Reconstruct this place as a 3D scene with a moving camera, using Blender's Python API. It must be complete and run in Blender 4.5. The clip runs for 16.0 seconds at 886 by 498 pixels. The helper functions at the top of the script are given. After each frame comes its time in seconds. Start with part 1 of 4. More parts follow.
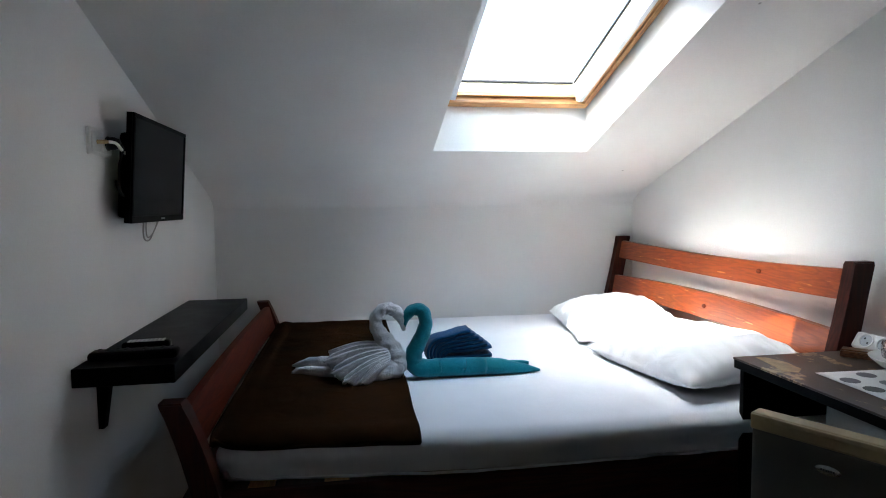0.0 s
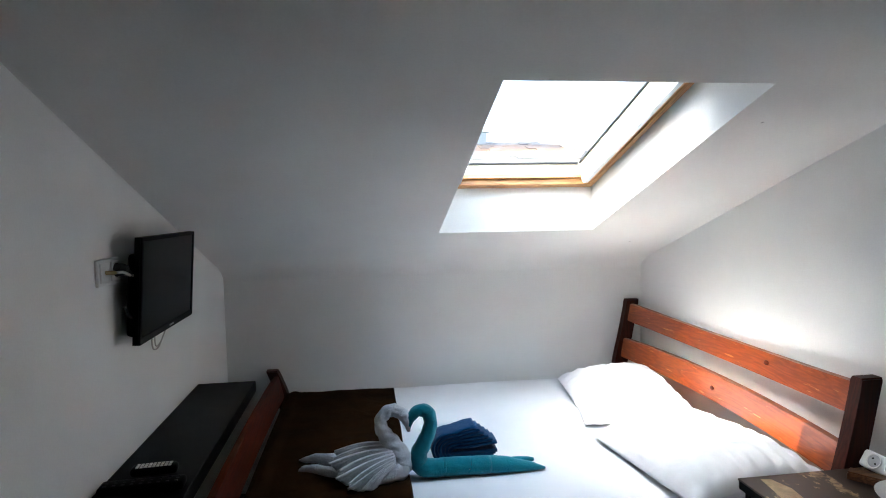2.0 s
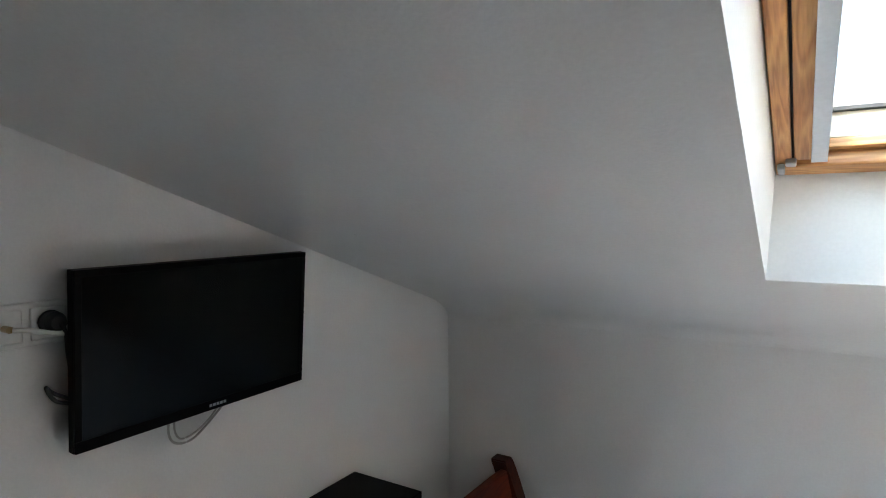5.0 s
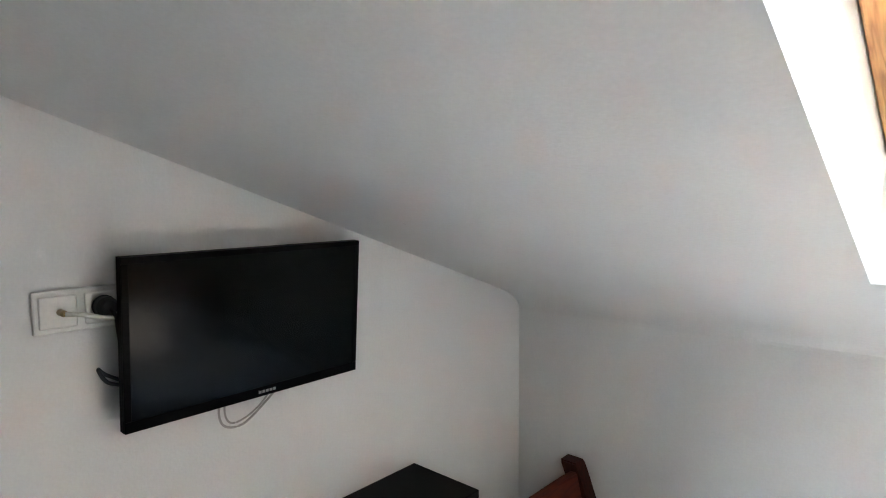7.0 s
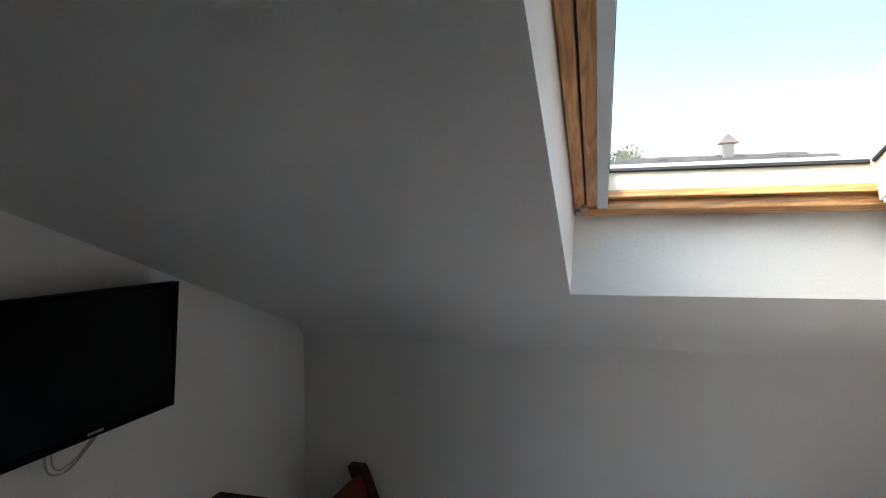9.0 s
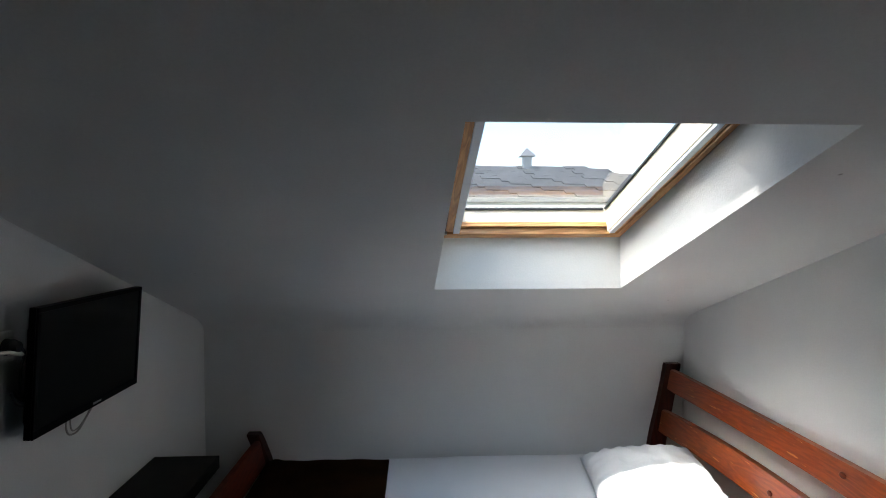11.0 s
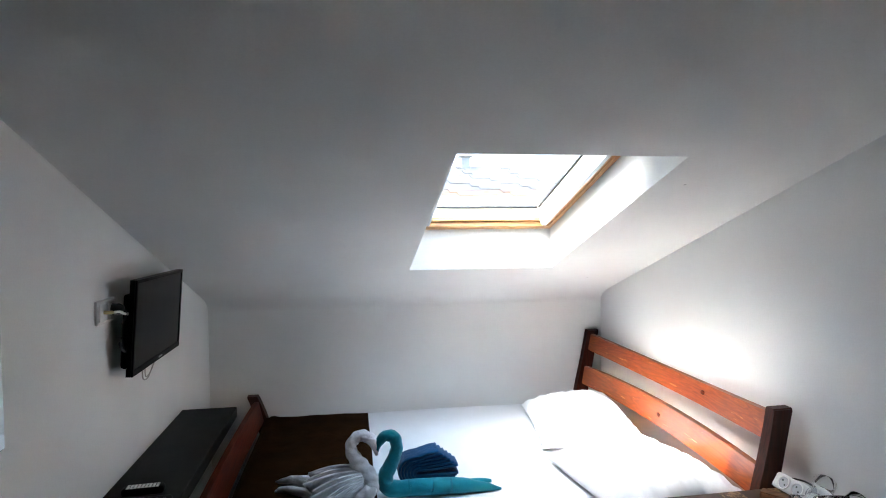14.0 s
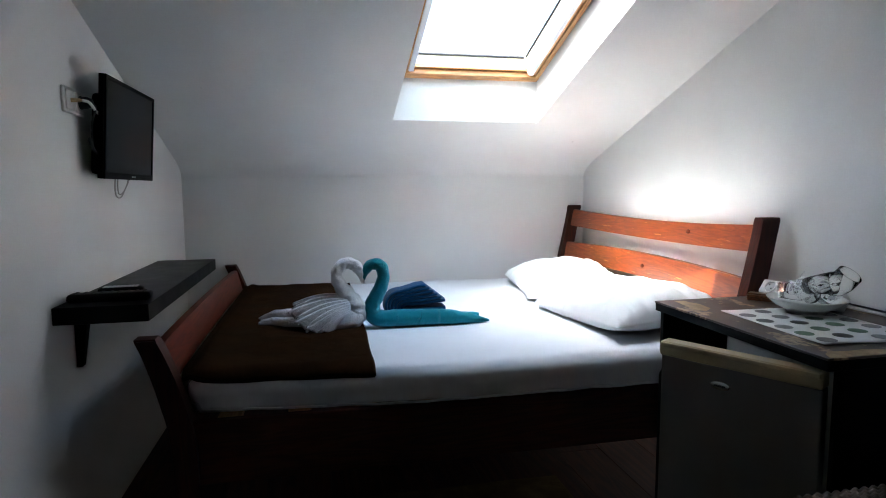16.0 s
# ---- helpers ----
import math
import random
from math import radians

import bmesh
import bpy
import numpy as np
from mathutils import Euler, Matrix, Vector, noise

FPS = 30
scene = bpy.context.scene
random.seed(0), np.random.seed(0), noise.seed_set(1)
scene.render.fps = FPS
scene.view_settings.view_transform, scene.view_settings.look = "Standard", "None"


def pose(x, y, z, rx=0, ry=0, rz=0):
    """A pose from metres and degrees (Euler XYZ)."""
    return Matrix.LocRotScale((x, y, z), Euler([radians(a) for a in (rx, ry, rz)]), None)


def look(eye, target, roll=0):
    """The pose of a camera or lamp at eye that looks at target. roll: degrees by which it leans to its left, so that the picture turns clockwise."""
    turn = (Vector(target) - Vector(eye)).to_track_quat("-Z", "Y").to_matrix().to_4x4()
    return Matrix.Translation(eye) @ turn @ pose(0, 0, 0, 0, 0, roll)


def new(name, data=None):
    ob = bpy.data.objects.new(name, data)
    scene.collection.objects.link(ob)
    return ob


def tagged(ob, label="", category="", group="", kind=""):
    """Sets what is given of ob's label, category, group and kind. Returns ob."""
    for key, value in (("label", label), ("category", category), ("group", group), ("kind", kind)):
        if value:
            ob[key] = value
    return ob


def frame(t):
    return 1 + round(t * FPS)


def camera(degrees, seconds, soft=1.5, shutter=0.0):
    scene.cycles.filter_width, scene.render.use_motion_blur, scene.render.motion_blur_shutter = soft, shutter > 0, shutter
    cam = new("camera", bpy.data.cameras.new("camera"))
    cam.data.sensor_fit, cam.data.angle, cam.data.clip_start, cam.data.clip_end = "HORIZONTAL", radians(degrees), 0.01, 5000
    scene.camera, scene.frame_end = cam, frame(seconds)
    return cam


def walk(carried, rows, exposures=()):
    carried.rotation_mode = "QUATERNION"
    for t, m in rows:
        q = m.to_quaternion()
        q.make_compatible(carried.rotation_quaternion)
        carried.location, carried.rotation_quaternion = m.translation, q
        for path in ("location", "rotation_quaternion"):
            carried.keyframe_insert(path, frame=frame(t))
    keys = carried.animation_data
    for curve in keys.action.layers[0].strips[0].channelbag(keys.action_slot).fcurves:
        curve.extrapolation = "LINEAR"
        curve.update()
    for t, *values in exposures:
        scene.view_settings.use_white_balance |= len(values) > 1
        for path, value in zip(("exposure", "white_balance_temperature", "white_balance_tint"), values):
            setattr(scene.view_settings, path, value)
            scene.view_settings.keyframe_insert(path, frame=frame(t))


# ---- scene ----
cam = camera(74.7, 16.0, soft=1.0)
PATH = [
    (0, (-0.282, 0.106, 1.208), (0.034, 2.075, 1.057), -0.7),
    (0.5, (-0.288, 0.111, 1.204), (0.035, 2.081, 1.084), -0.6),
    (1, (-0.276, 0.108, 1.205), (0.053, 2.077, 1.078), -0.6),
    (1.5, (-0.232, 0.105, 1.362), (0.086, 2.075, 1.222), -0.6),
    (2, (-0.241, 0.114, 1.569), (0.03, 2.09, 1.429), -1.1),
    (2.5, (-0.196, 0.239, 1.684), (0.045, 2.218, 1.524), -0.7),
    (3, (-0.125, 0.451, 1.676), (0.011, 2.441, 1.529), -0.8),
    (3.5, (-0.116, 0.734, 1.63), (-0.167, 2.729, 1.498), -0.7),
    (4, (-0.057, 0.993, 1.651), (-0.386, 2.963, 1.542), -0.6),
    (4.5, (-0.03, 1.178, 1.624), (-0.723, 3.052, 1.513), -0.6),
    (5, (0.167, 1.479, 1.588), (-0.89, 3.172, 1.47), -0.5),
    (5.2, (0.213, 1.598, 1.595), (-0.985, 3.195, 1.474), -0.5),
    (7.3, (0.208, 1.606, 1.596), (-1.122, 3.091, 1.427), -0.4),
    (7.5, (0.183, 1.567, 1.574), (-1.068, 3.118, 1.409), -0.5),
    (8, (0.125, 1.373, 1.569), (-0.911, 3.08, 1.455), -0.7),
    (8.5, (0.173, 1.277, 1.595), (-0.616, 3.114, 1.531), -0.6),
    (9, (0.174, 1.228, 1.618), (-0.342, 3.16, 1.563), -0.6),
    (9.5, (0.076, 1.071, 1.625), (-0.18, 3.054, 1.571), -0.8),
    (10, (0.068, 0.875, 1.64), (0.047, 2.874, 1.576), -0.3),
    (10.2, (0.078, 0.795, 1.647), (0.136, 2.794, 1.579), -0.3),
    (12.3, (-0.133, 0.097, 1.776), (0.004, 2.092, 1.713), -0.2),
    (12.5, (-0.144, 0.034, 1.783), (0.008, 2.027, 1.721), -0.3),
    (13, (-0.186, -0.114, 1.749), (0.008, 1.875, 1.685), -0.5),
    (13.5, (-0.168, -0.124, 1.721), (0.103, 1.855, 1.623), -0.5),
    (14, (-0.195, -0.126, 1.669), (0.126, 1.846, 1.594), -0.5),
    (14.5, (-0.281, -0.124, 1.659), (0.077, 1.842, 1.567), -0.6),
    (15, (-0.255, -0.059, 1.323), (0.136, 1.9, 1.21), -0.3),
    (15.5, (-0.264, -0.068, 1.133), (0.133, 1.886, 0.977), -0.4),
    (16, (-0.254, -0.088, 1.127), (0.157, 1.858, 0.917), -0.4),
]
EXPOSURES = [
    (0.0, 2.85, 6550, 9), (2.0, 2.88, 6600, 9), (3.5, 2.75, 6800, 9), (5.2, 2.70, 7050, 9), (7.3, 3.70, 7300, 10), (8.0, 3.20, 7200, 10), (9.0, 1.60, 7050, 10),
    (9.5, 1.25, 6500, 8), (10.2, 1.22, 6500, 8), (12.3, 2.55, 6750, 10), (14.0, 3.20, 6600, 10), (15.0, 3.18, 6500, 9), (16.0, 3.05, 6450, 9)]
walk(cam, [(t, look(eye, target, roll)) for t, eye, target, roll in PATH], EXPOSURES)

# ---- plan, in metres ----
XL, XR, YF, YB = -1.0, 1.4, 3.38, -2.4      # side walls, knee wall, back wall
KNEE, PITCH = 1.24, 0.35                    # knee wall's height, rise of the slope per metre
KINK = 0.20                                 # where the slope meets the flat ceiling
OX0, OX1, OY0, OY1 = 0.104, 0.846, 1.545, 2.766   # skylight opening in the slope
TX0, TX1 = 0.115, 0.856                           # its upper edge


def slope(y):
    return KNEE + PITCH * (YF - y)


FLAT = slope(KINK)

# ---- world, sun, window light ----
world = bpy.data.worlds.new("sky")
scene.world = world
world.use_nodes = True
wn = world.node_tree.nodes
sky = wn.new("ShaderNodeTexSky")
sky.sky_type, sky.sun_disc = "NISHITA", False
SUN = Vector((0.46, 0.07, -1.0)).normalized()
sky.sun_elevation = math.asin(-SUN.z)
sky.sun_rotation = math.atan2(-SUN.x, -SUN.y)
world.node_tree.links.new(sky.outputs[0], wn["Background"].inputs[0])
wn["Background"].inputs[1].default_value = 0.15
sun = new("sun", bpy.data.lights.new("sun", "SUN"))
sun.data.energy, sun.data.angle, sun.data.color = 2.0, radians(0.53), (1.0, 0.96, 0.9)
sun.matrix_world = look((-3, 0, 6), Vector((-3, 0, 6)) + SUN)
# sky light above the skylight
skylamp = new("sky_light", bpy.data.lights.new("sky_light", "AREA"))
skylamp.data.shape, skylamp.data.size, skylamp.data.size_y = "RECTANGLE", 2.2, 1.6
skylamp.data.energy, skylamp.data.color = 9.0, (0.47, 0.73, 1.0)
skylamp.matrix_world = look((0.55, 1.75, 3.4), (0.46, 2.25, 1.78))


# ---- materials ----
def mat(name, color, rough=0.5, metal=0.0, var=0.12, scale=6.0, bump=0.0, bscale=120.0, spec=0.5, coords="Object", fine=0.04):
    """A painted or raw surface: colour varied at a broad and a fine scale, with fine relief."""
    m = bpy.data.materials.new(name)
    m.use_nodes = True
    n, l = m.node_tree.nodes, m.node_tree.links
    b = n["Principled BSDF"]
    b.inputs["Metallic"].default_value, b.inputs["Specular IOR Level"].default_value = metal, spec
    tc = n.new("ShaderNodeTexCoord")
    big, small = n.new("ShaderNodeTexNoise"), n.new("ShaderNodeTexNoise")
    big.inputs["Scale"].default_value, small.inputs["Scale"].default_value = scale, bscale
    big.inputs["Detail"].default_value, small.inputs["Detail"].default_value = 4, 3
    for q in (big, small):
        l.new(tc.outputs[coords], q.inputs["Vector"])
    ramp = n.new("ShaderNodeMapRange")
    ramp.inputs["To Min"].default_value, ramp.inputs["To Max"].default_value = 1 - var, 1 + var
    ramp.inputs["From Min"].default_value, ramp.inputs["From Max"].default_value = 0.3, 0.7
    l.new(big.outputs["Fac"], ramp.inputs["Value"])
    r2 = n.new("ShaderNodeMapRange")
    r2.inputs["To Min"].default_value, r2.inputs["To Max"].default_value = 1 - fine, 1 + fine
    r2.inputs["From Min"].default_value, r2.inputs["From Max"].default_value = 0.3, 0.7
    l.new(small.outputs["Fac"], r2.inputs["Value"])
    mul = n.new("ShaderNodeMath")
    mul.operation = "MULTIPLY"
    l.new(ramp.outputs[0], mul.inputs[0]), l.new(r2.outputs[0], mul.inputs[1])
    mix = n.new("ShaderNodeVectorMath")
    mix.operation = "SCALE"
    mix.inputs[0].default_value = color
    l.new(mul.outputs[0], mix.inputs["Scale"])
    l.new(mix.outputs[0], b.inputs["Base Color"])
    rr = n.new("ShaderNodeMapRange")
    rr.inputs["To Min"].default_value, rr.inputs["To Max"].default_value = max(0.02, rough - 0.08), min(1, rough + 0.08)
    l.new(big.outputs["Fac"], rr.inputs["Value"])
    l.new(rr.outputs[0], b.inputs["Roughness"])
    if bump:
        bp = n.new("ShaderNodeBump")
        bp.inputs["Strength"].default_value, bp.inputs["Distance"].default_value = bump, 0.002
        l.new(small.outputs["Fac"], bp.inputs["Height"])
        l.new(bp.outputs[0], b.inputs["Normal"])
    return m


def wood(name, dark, light, along=1, scale=9.0, rough=0.3, knots=True, coat=0.0, bump=0.15):
    """Grain drawn out along one axis, with knots and scratches."""
    m = bpy.data.materials.new(name)
    m.use_nodes = True
    n, l = m.node_tree.nodes, m.node_tree.links
    b = n["Principled BSDF"]
    tc, mp = n.new("ShaderNodeTexCoord"), n.new("ShaderNodeMapping")
    s = [scale, scale, scale]
    s[along] = scale * 0.09
    mp.inputs["Scale"].default_value = s
    l.new(tc.outputs["Object"], mp.inputs["Vector"])
    no = n.new("ShaderNodeTexNoise")
    no.inputs["Scale"].default_value, no.inputs["Detail"].default_value, no.inputs["Distortion"].default_value = 1.0, 3, 0.6
    l.new(mp.outputs[0], no.inputs["Vector"])
    rings = n.new("ShaderNodeMath")
    rings.operation = "MULTIPLY"
    rings.inputs[1].default_value = 9.0
    l.new(no.outputs["Fac"], rings.inputs[0])
    fr = n.new("ShaderNodeMath")
    fr.operation = "PINGPONG"
    fr.inputs[1].default_value = 0.5
    l.new(rings.outputs[0], fr.inputs[0])
    ramp = n.new("ShaderNodeValToRGB")
    e = ramp.color_ramp.elements
    e[0].position, e[0].color = 0.05, (*dark, 1)
    e[1].position, e[1].color = 0.42, (*light, 1)
    l.new(fr.outputs[0], ramp.inputs["Fac"])
    last = ramp.outputs[0]
    fib = n.new("ShaderNodeTexNoise")
    fib.inputs["Scale"].default_value, fib.inputs["Detail"].default_value = 12.0, 4
    l.new(mp.outputs[0], fib.inputs["Vector"])
    mx = n.new("ShaderNodeMix")
    mx.data_type, mx.blend_type = "RGBA", "OVERLAY"
    mx.inputs["Factor"].default_value = 0.35
    l.new(last, mx.inputs[6]), l.new(fib.outputs["Fac"], mx.inputs[7])
    last = mx.outputs[2]
    if knots:
        vo = n.new("ShaderNodeTexVoronoi")
        vo.inputs["Scale"].default_value = 2.6
        vo.inputs["Randomness"].default_value = 1.0
        l.new(tc.outputs["Object"], vo.inputs["Vector"])
        kr = n.new("ShaderNodeMapRange")
        kr.inputs["From Min"].default_value, kr.inputs["From Max"].default_value = 0.03, 0.07
        kr.inputs["To Min"].default_value, kr.inputs["To Max"].default_value = 0.75, 0.0
        l.new(vo.outputs["Distance"], kr.inputs["Value"])
        km = n.new("ShaderNodeMix")
        km.data_type = "RGBA"
        km.inputs[7].default_value = (dark[0] * 0.25, dark[1] * 0.25, dark[2] * 0.3, 1)
        l.new(kr.outputs[0], km.inputs["Factor"])
        l.new(last, km.inputs[6])
        last = km.outputs[2]
    l.new(last, b.inputs["Base Color"])
    b.inputs["Roughness"].default_value = rough
    b.inputs["Coat Weight"].default_value = coat
    b.inputs["Coat Roughness"].default_value = 0.18
    bp = n.new("ShaderNodeBump")
    bp.inputs["Strength"].default_value, bp.inputs["Distance"].default_value = bump, 0.001
    l.new(fib.outputs["Fac"], bp.inputs["Height"])
    l.new(bp.outputs[0], b.inputs["Normal"])
    return m


def plaster(name, color, specks):
    """Matt wall paint: rolled texture, faint stains and a few specks."""
    m = mat(name, color, rough=0.85, var=0.03, scale=2.2, bump=0.35, bscale=160.0, spec=0.25, fine=0.02)
    n, l = m.node_tree.nodes, m.node_tree.links
    b = n["Principled BSDF"]
    src = b.inputs["Base Color"].links[0].from_socket
    tc = n.new("ShaderNodeTexCoord")
    vo = n.new("ShaderNodeTexVoronoi")
    vo.inputs["Scale"].default_value = specks
    l.new(tc.outputs["Object"], vo.inputs["Vector"])
    kr = n.new("ShaderNodeMapRange")
    kr.inputs["From Min"].default_value, kr.inputs["From Max"].default_value = 0.012, 0.03
    kr.inputs["To Min"].default_value, kr.inputs["To Max"].default_value = 0.55, 0.0
    l.new(vo.outputs["Distance"], kr.inputs["Value"])
    mx = n.new("ShaderNodeMix")
    mx.data_type = "RGBA"
    mx.inputs[7].default_value = (0.12, 0.11, 0.1, 1)
    l.new(kr.outputs[0], mx.inputs["Factor"])
    l.new(src, mx.inputs[6])
    l.new(mx.outputs[2], b.inputs["Base Color"])
    return m


def cloth(name, color, thread=900.0, rough=0.95, bump=0.4, var=0.06, sheen=0.3, folds=0.0, fscale=14.0):
    m = mat(name, color, rough=rough, var=var, scale=9.0, bump=bump, bscale=thread, spec=0.15, fine=0.12)
    n, l = m.node_tree.nodes, m.node_tree.links
    b = n["Principled BSDF"]
    b.inputs["Sheen Weight"].default_value = sheen
    if folds:
        tc = n.new("ShaderNodeTexCoord")
        no = n.new("ShaderNodeTexNoise")
        no.inputs["Scale"].default_value, no.inputs["Detail"].default_value, no.inputs["Distortion"].default_value = fscale, 3, 0.8
        l.new(tc.outputs["Object"], no.inputs["Vector"])
        bp = n.new("ShaderNodeBump")
        bp.inputs["Strength"].default_value, bp.inputs["Distance"].default_value = folds, 0.02
        l.new(no.outputs["Fac"], bp.inputs["Height"])
        l.new(b.inputs["Normal"].links[0].from_socket, bp.inputs["Normal"])
        l.new(bp.outputs[0], b.inputs["Normal"])
    return m


def glass_mat(name, tint=(1, 1, 1), rough=0.0):
    m = bpy.data.materials.new(name)
    m.use_nodes = True
    b = m.node_tree.nodes["Principled BSDF"]
    b.inputs["Base Color"].default_value = (*tint, 1)
    b.inputs["Transmission Weight"].default_value = 1.0
    b.inputs["Roughness"].default_value = rough
    b.inputs["IOR"].default_value = 1.48
    return m


def desk_mat():
    """Dark laminate whose foil has come off in streaks, showing tan chipboard."""
    m = mat("worn_laminate", (0.045, 0.026, 0.018), rough=0.42, var=0.3, scale=20, bump=0.1, bscale=300)
    n, l = m.node_tree.nodes, m.node_tree.links
    b = n["Principled BSDF"]
    src = b.inputs["Base Color"].links[0].from_socket
    tc, mp = n.new("ShaderNodeTexCoord"), n.new("ShaderNodeMapping")
    mp.inputs["Scale"].default_value = (9.0, 4.0, 1.0)
    mp.inputs["Location"].default_value = (0.35, 0.1, 0.0)
    l.new(tc.outputs["Object"], mp.inputs["Vector"])
    no = n.new("ShaderNodeTexNoise")
    no.inputs["Scale"].default_value, no.inputs["Detail"].default_value, no.inputs["Roughness"].default_value = 1.1, 7, 0.65
    l.new(mp.outputs[0], no.inputs["Vector"])
    k = n.new("ShaderNodeMapRange")
    k.inputs["From Min"].default_value, k.inputs["From Max"].default_value = 0.545, 0.56
    l.new(no.outputs["Fac"], k.inputs["Value"])
    tan = n.new("ShaderNodeTexNoise")
    tan.inputs["Scale"].default_value = 60
    l.new(tc.outputs["Object"], tan.inputs["Vector"])
    tr = n.new("ShaderNodeValToRGB")
    tr.color_ramp.elements[0].color, tr.color_ramp.elements[1].color = (0.09, 0.045, 0.022, 1), (0.38, 0.27, 0.15, 1)
    tr.color_ramp.elements[0].position, tr.color_ramp.elements[1].position = 0.3, 0.6
    l.new(tan.outputs["Fac"], tr.inputs["Fac"])
    mx = n.new("ShaderNodeMix")
    mx.data_type = "RGBA"
    l.new(k.outputs[0], mx.inputs["Factor"]), l.new(src, mx.inputs[6]), l.new(tr.outputs[0], mx.inputs[7])
    l.new(mx.outputs[2], b.inputs["Base Color"])
    return m


def varied(m, amount=0.25):
    """Lets alike pieces differ in tone."""
    n, l = m.node_tree.nodes, m.node_tree.links
    b = n["Principled BSDF"]
    src = b.inputs["Base Color"].links[0].from_socket
    oi, r, sc = n.new("ShaderNodeObjectInfo"), n.new("ShaderNodeMapRange"), n.new("ShaderNodeVectorMath")
    r.inputs["To Min"].default_value, r.inputs["To Max"].default_value = 1 - amount, 1 + amount
    sc.operation = "SCALE"
    l.new(oi.outputs["Random"], r.inputs["Value"]), l.new(src, sc.inputs[0]), l.new(r.outputs[0], sc.inputs["Scale"])
    l.new(sc.outputs[0], b.inputs["Base Color"])
    return m


M_WALL = plaster("wall_paint", (0.80, 0.80, 0.785), 1.3)
M_CEIL = plaster("ceiling_paint", (0.79, 0.79, 0.775), 4.2)
# invented dark colour that keeps bounced light from filling the shadows
M_BACK = plaster("unseen_back_wall", (0.11, 0.085, 0.065), 1.3)
M_PINE = wood("pine", (0.42, 0.18, 0.058), (0.60, 0.31, 0.115), along=0, scale=22, rough=0.35, knots=False)
M_PINE_SIDE = wood("pine_side", (0.42, 0.18, 0.058), (0.60, 0.31, 0.115), along=1, scale=22, rough=0.35, knots=False)
M_PINE_SIDE.node_tree.nodes["Mapping"].inputs["Scale"].default_value = (26, 1.6, 1.6)
M_CHERRY = wood("cherry_stain", (0.215, 0.034, 0.005), (0.285, 0.050, 0.007), along=1, scale=16, rough=0.34, coat=0.25)
def scratched(m, color):
    """Pale streaks along the board where the varnish is worn through."""
    n, l = m.node_tree.nodes, m.node_tree.links
    b = n["Principled BSDF"]
    src = b.inputs["Base Color"].links[0].from_socket
    tc, mp, no, k, mx = n.new("ShaderNodeTexCoord"), n.new("ShaderNodeMapping"), n.new("ShaderNodeTexNoise"), n.new("ShaderNodeMapRange"), n.new("ShaderNodeMix")
    mp.inputs["Scale"].default_value = (3.0, 6.0, 75.0)
    mp.inputs["Rotation"].default_value = (0.03, 0, 0)
    no.inputs["Detail"].default_value, no.inputs["Scale"].default_value = 3, 1.0
    k.inputs["From Min"].default_value, k.inputs["From Max"].default_value = 0.665, 0.69
    mx.data_type = "RGBA"
    mx.inputs[7].default_value = (*color, 1)
    l.new(tc.outputs["Object"], mp.inputs["Vector"]), l.new(mp.outputs[0], no.inputs["Vector"]), l.new(no.outputs["Fac"], k.inputs["Value"])
    l.new(k.outputs[0], mx.inputs["Factor"]), l.new(src, mx.inputs[6]), l.new(mx.outputs[2], b.inputs["Base Color"])
    return m


scratched(M_CHERRY, (0.52, 0.20, 0.06))
# the posts' stain, darkened so that their shade is part of the colour
M_CHERRY_POST_SHADED = wood("cherry_upright_shaded", (0.034, 0.005, 0.002), (0.055, 0.008, 0.003), along=2, scale=13, rough=0.5, coat=0.05)
# near-black copy of the stain: the shade low on the bed is in the colour
M_CHERRY_SHADED = wood("cherry_long_shaded", (0.030, 0.006, 0.003), (0.055, 0.011, 0.005), along=0, scale=13, rough=0.6, coat=0.0)
# foot board's copy, darkened for shade; also the knots' own dark tone
M_CHERRY_FOOT = wood("cherry_shade_and_knots", (0.085, 0.010, 0.003), (0.13, 0.017, 0.004), along=1, scale=16, rough=0.45, coat=0.03)
# weaker reflections keep these shade-coloured copies dark
for m in (M_CHERRY_POST_SHADED, M_CHERRY_SHADED, M_CHERRY_FOOT):
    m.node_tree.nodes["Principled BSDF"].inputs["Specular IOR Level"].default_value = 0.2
M_FLOOR = varied(wood("floor_laminate", (0.03, 0.010, 0.006), (0.06, 0.02, 0.011), along=1, scale=10, rough=0.7), 0.25)
M_BLACKWOOD = mat("black_laminate", (0.0035, 0.0033, 0.0033), rough=0.36, var=0.25, scale=12, bump=0.08, bscale=400, spec=0.05)
M_DESK = desk_mat()
M_SHEET = cloth("white_sheet", (0.80, 0.80, 0.82), thread=1400, bump=0.1, var=0.02, sheen=0.1, folds=0.10, fscale=7)
M_PILLOW = cloth("white_pillowcase", (0.76, 0.76, 0.78), thread=1400, bump=0.1, var=0.02, sheen=0.1, folds=0.35, fscale=13)
M_BROWN = cloth("brown_blanket", (0.022, 0.0085, 0.0025), thread=420, bump=0.5, var=0.25, sheen=0.0, folds=0.3, fscale=8)
M_BROWN.node_tree.nodes["Principled BSDF"].inputs["Specular IOR Level"].default_value = 0.03
M_WTOWEL = cloth("grey_white_towel", (0.74, 0.72, 0.73), thread=280, bump=1.0, var=0.14, sheen=0.4, folds=0.3, fscale=30)
M_TEAL = cloth("teal_towel", (0.003, 0.21, 0.27), thread=280, bump=1.0, var=0.14, sheen=0.25, folds=0.25, fscale=30)
M_BLUE = cloth("blue_towel", (0.002, 0.060, 0.155), thread=280, bump=1.0, var=0.14, sheen=0.2, folds=0.2, fscale=30)
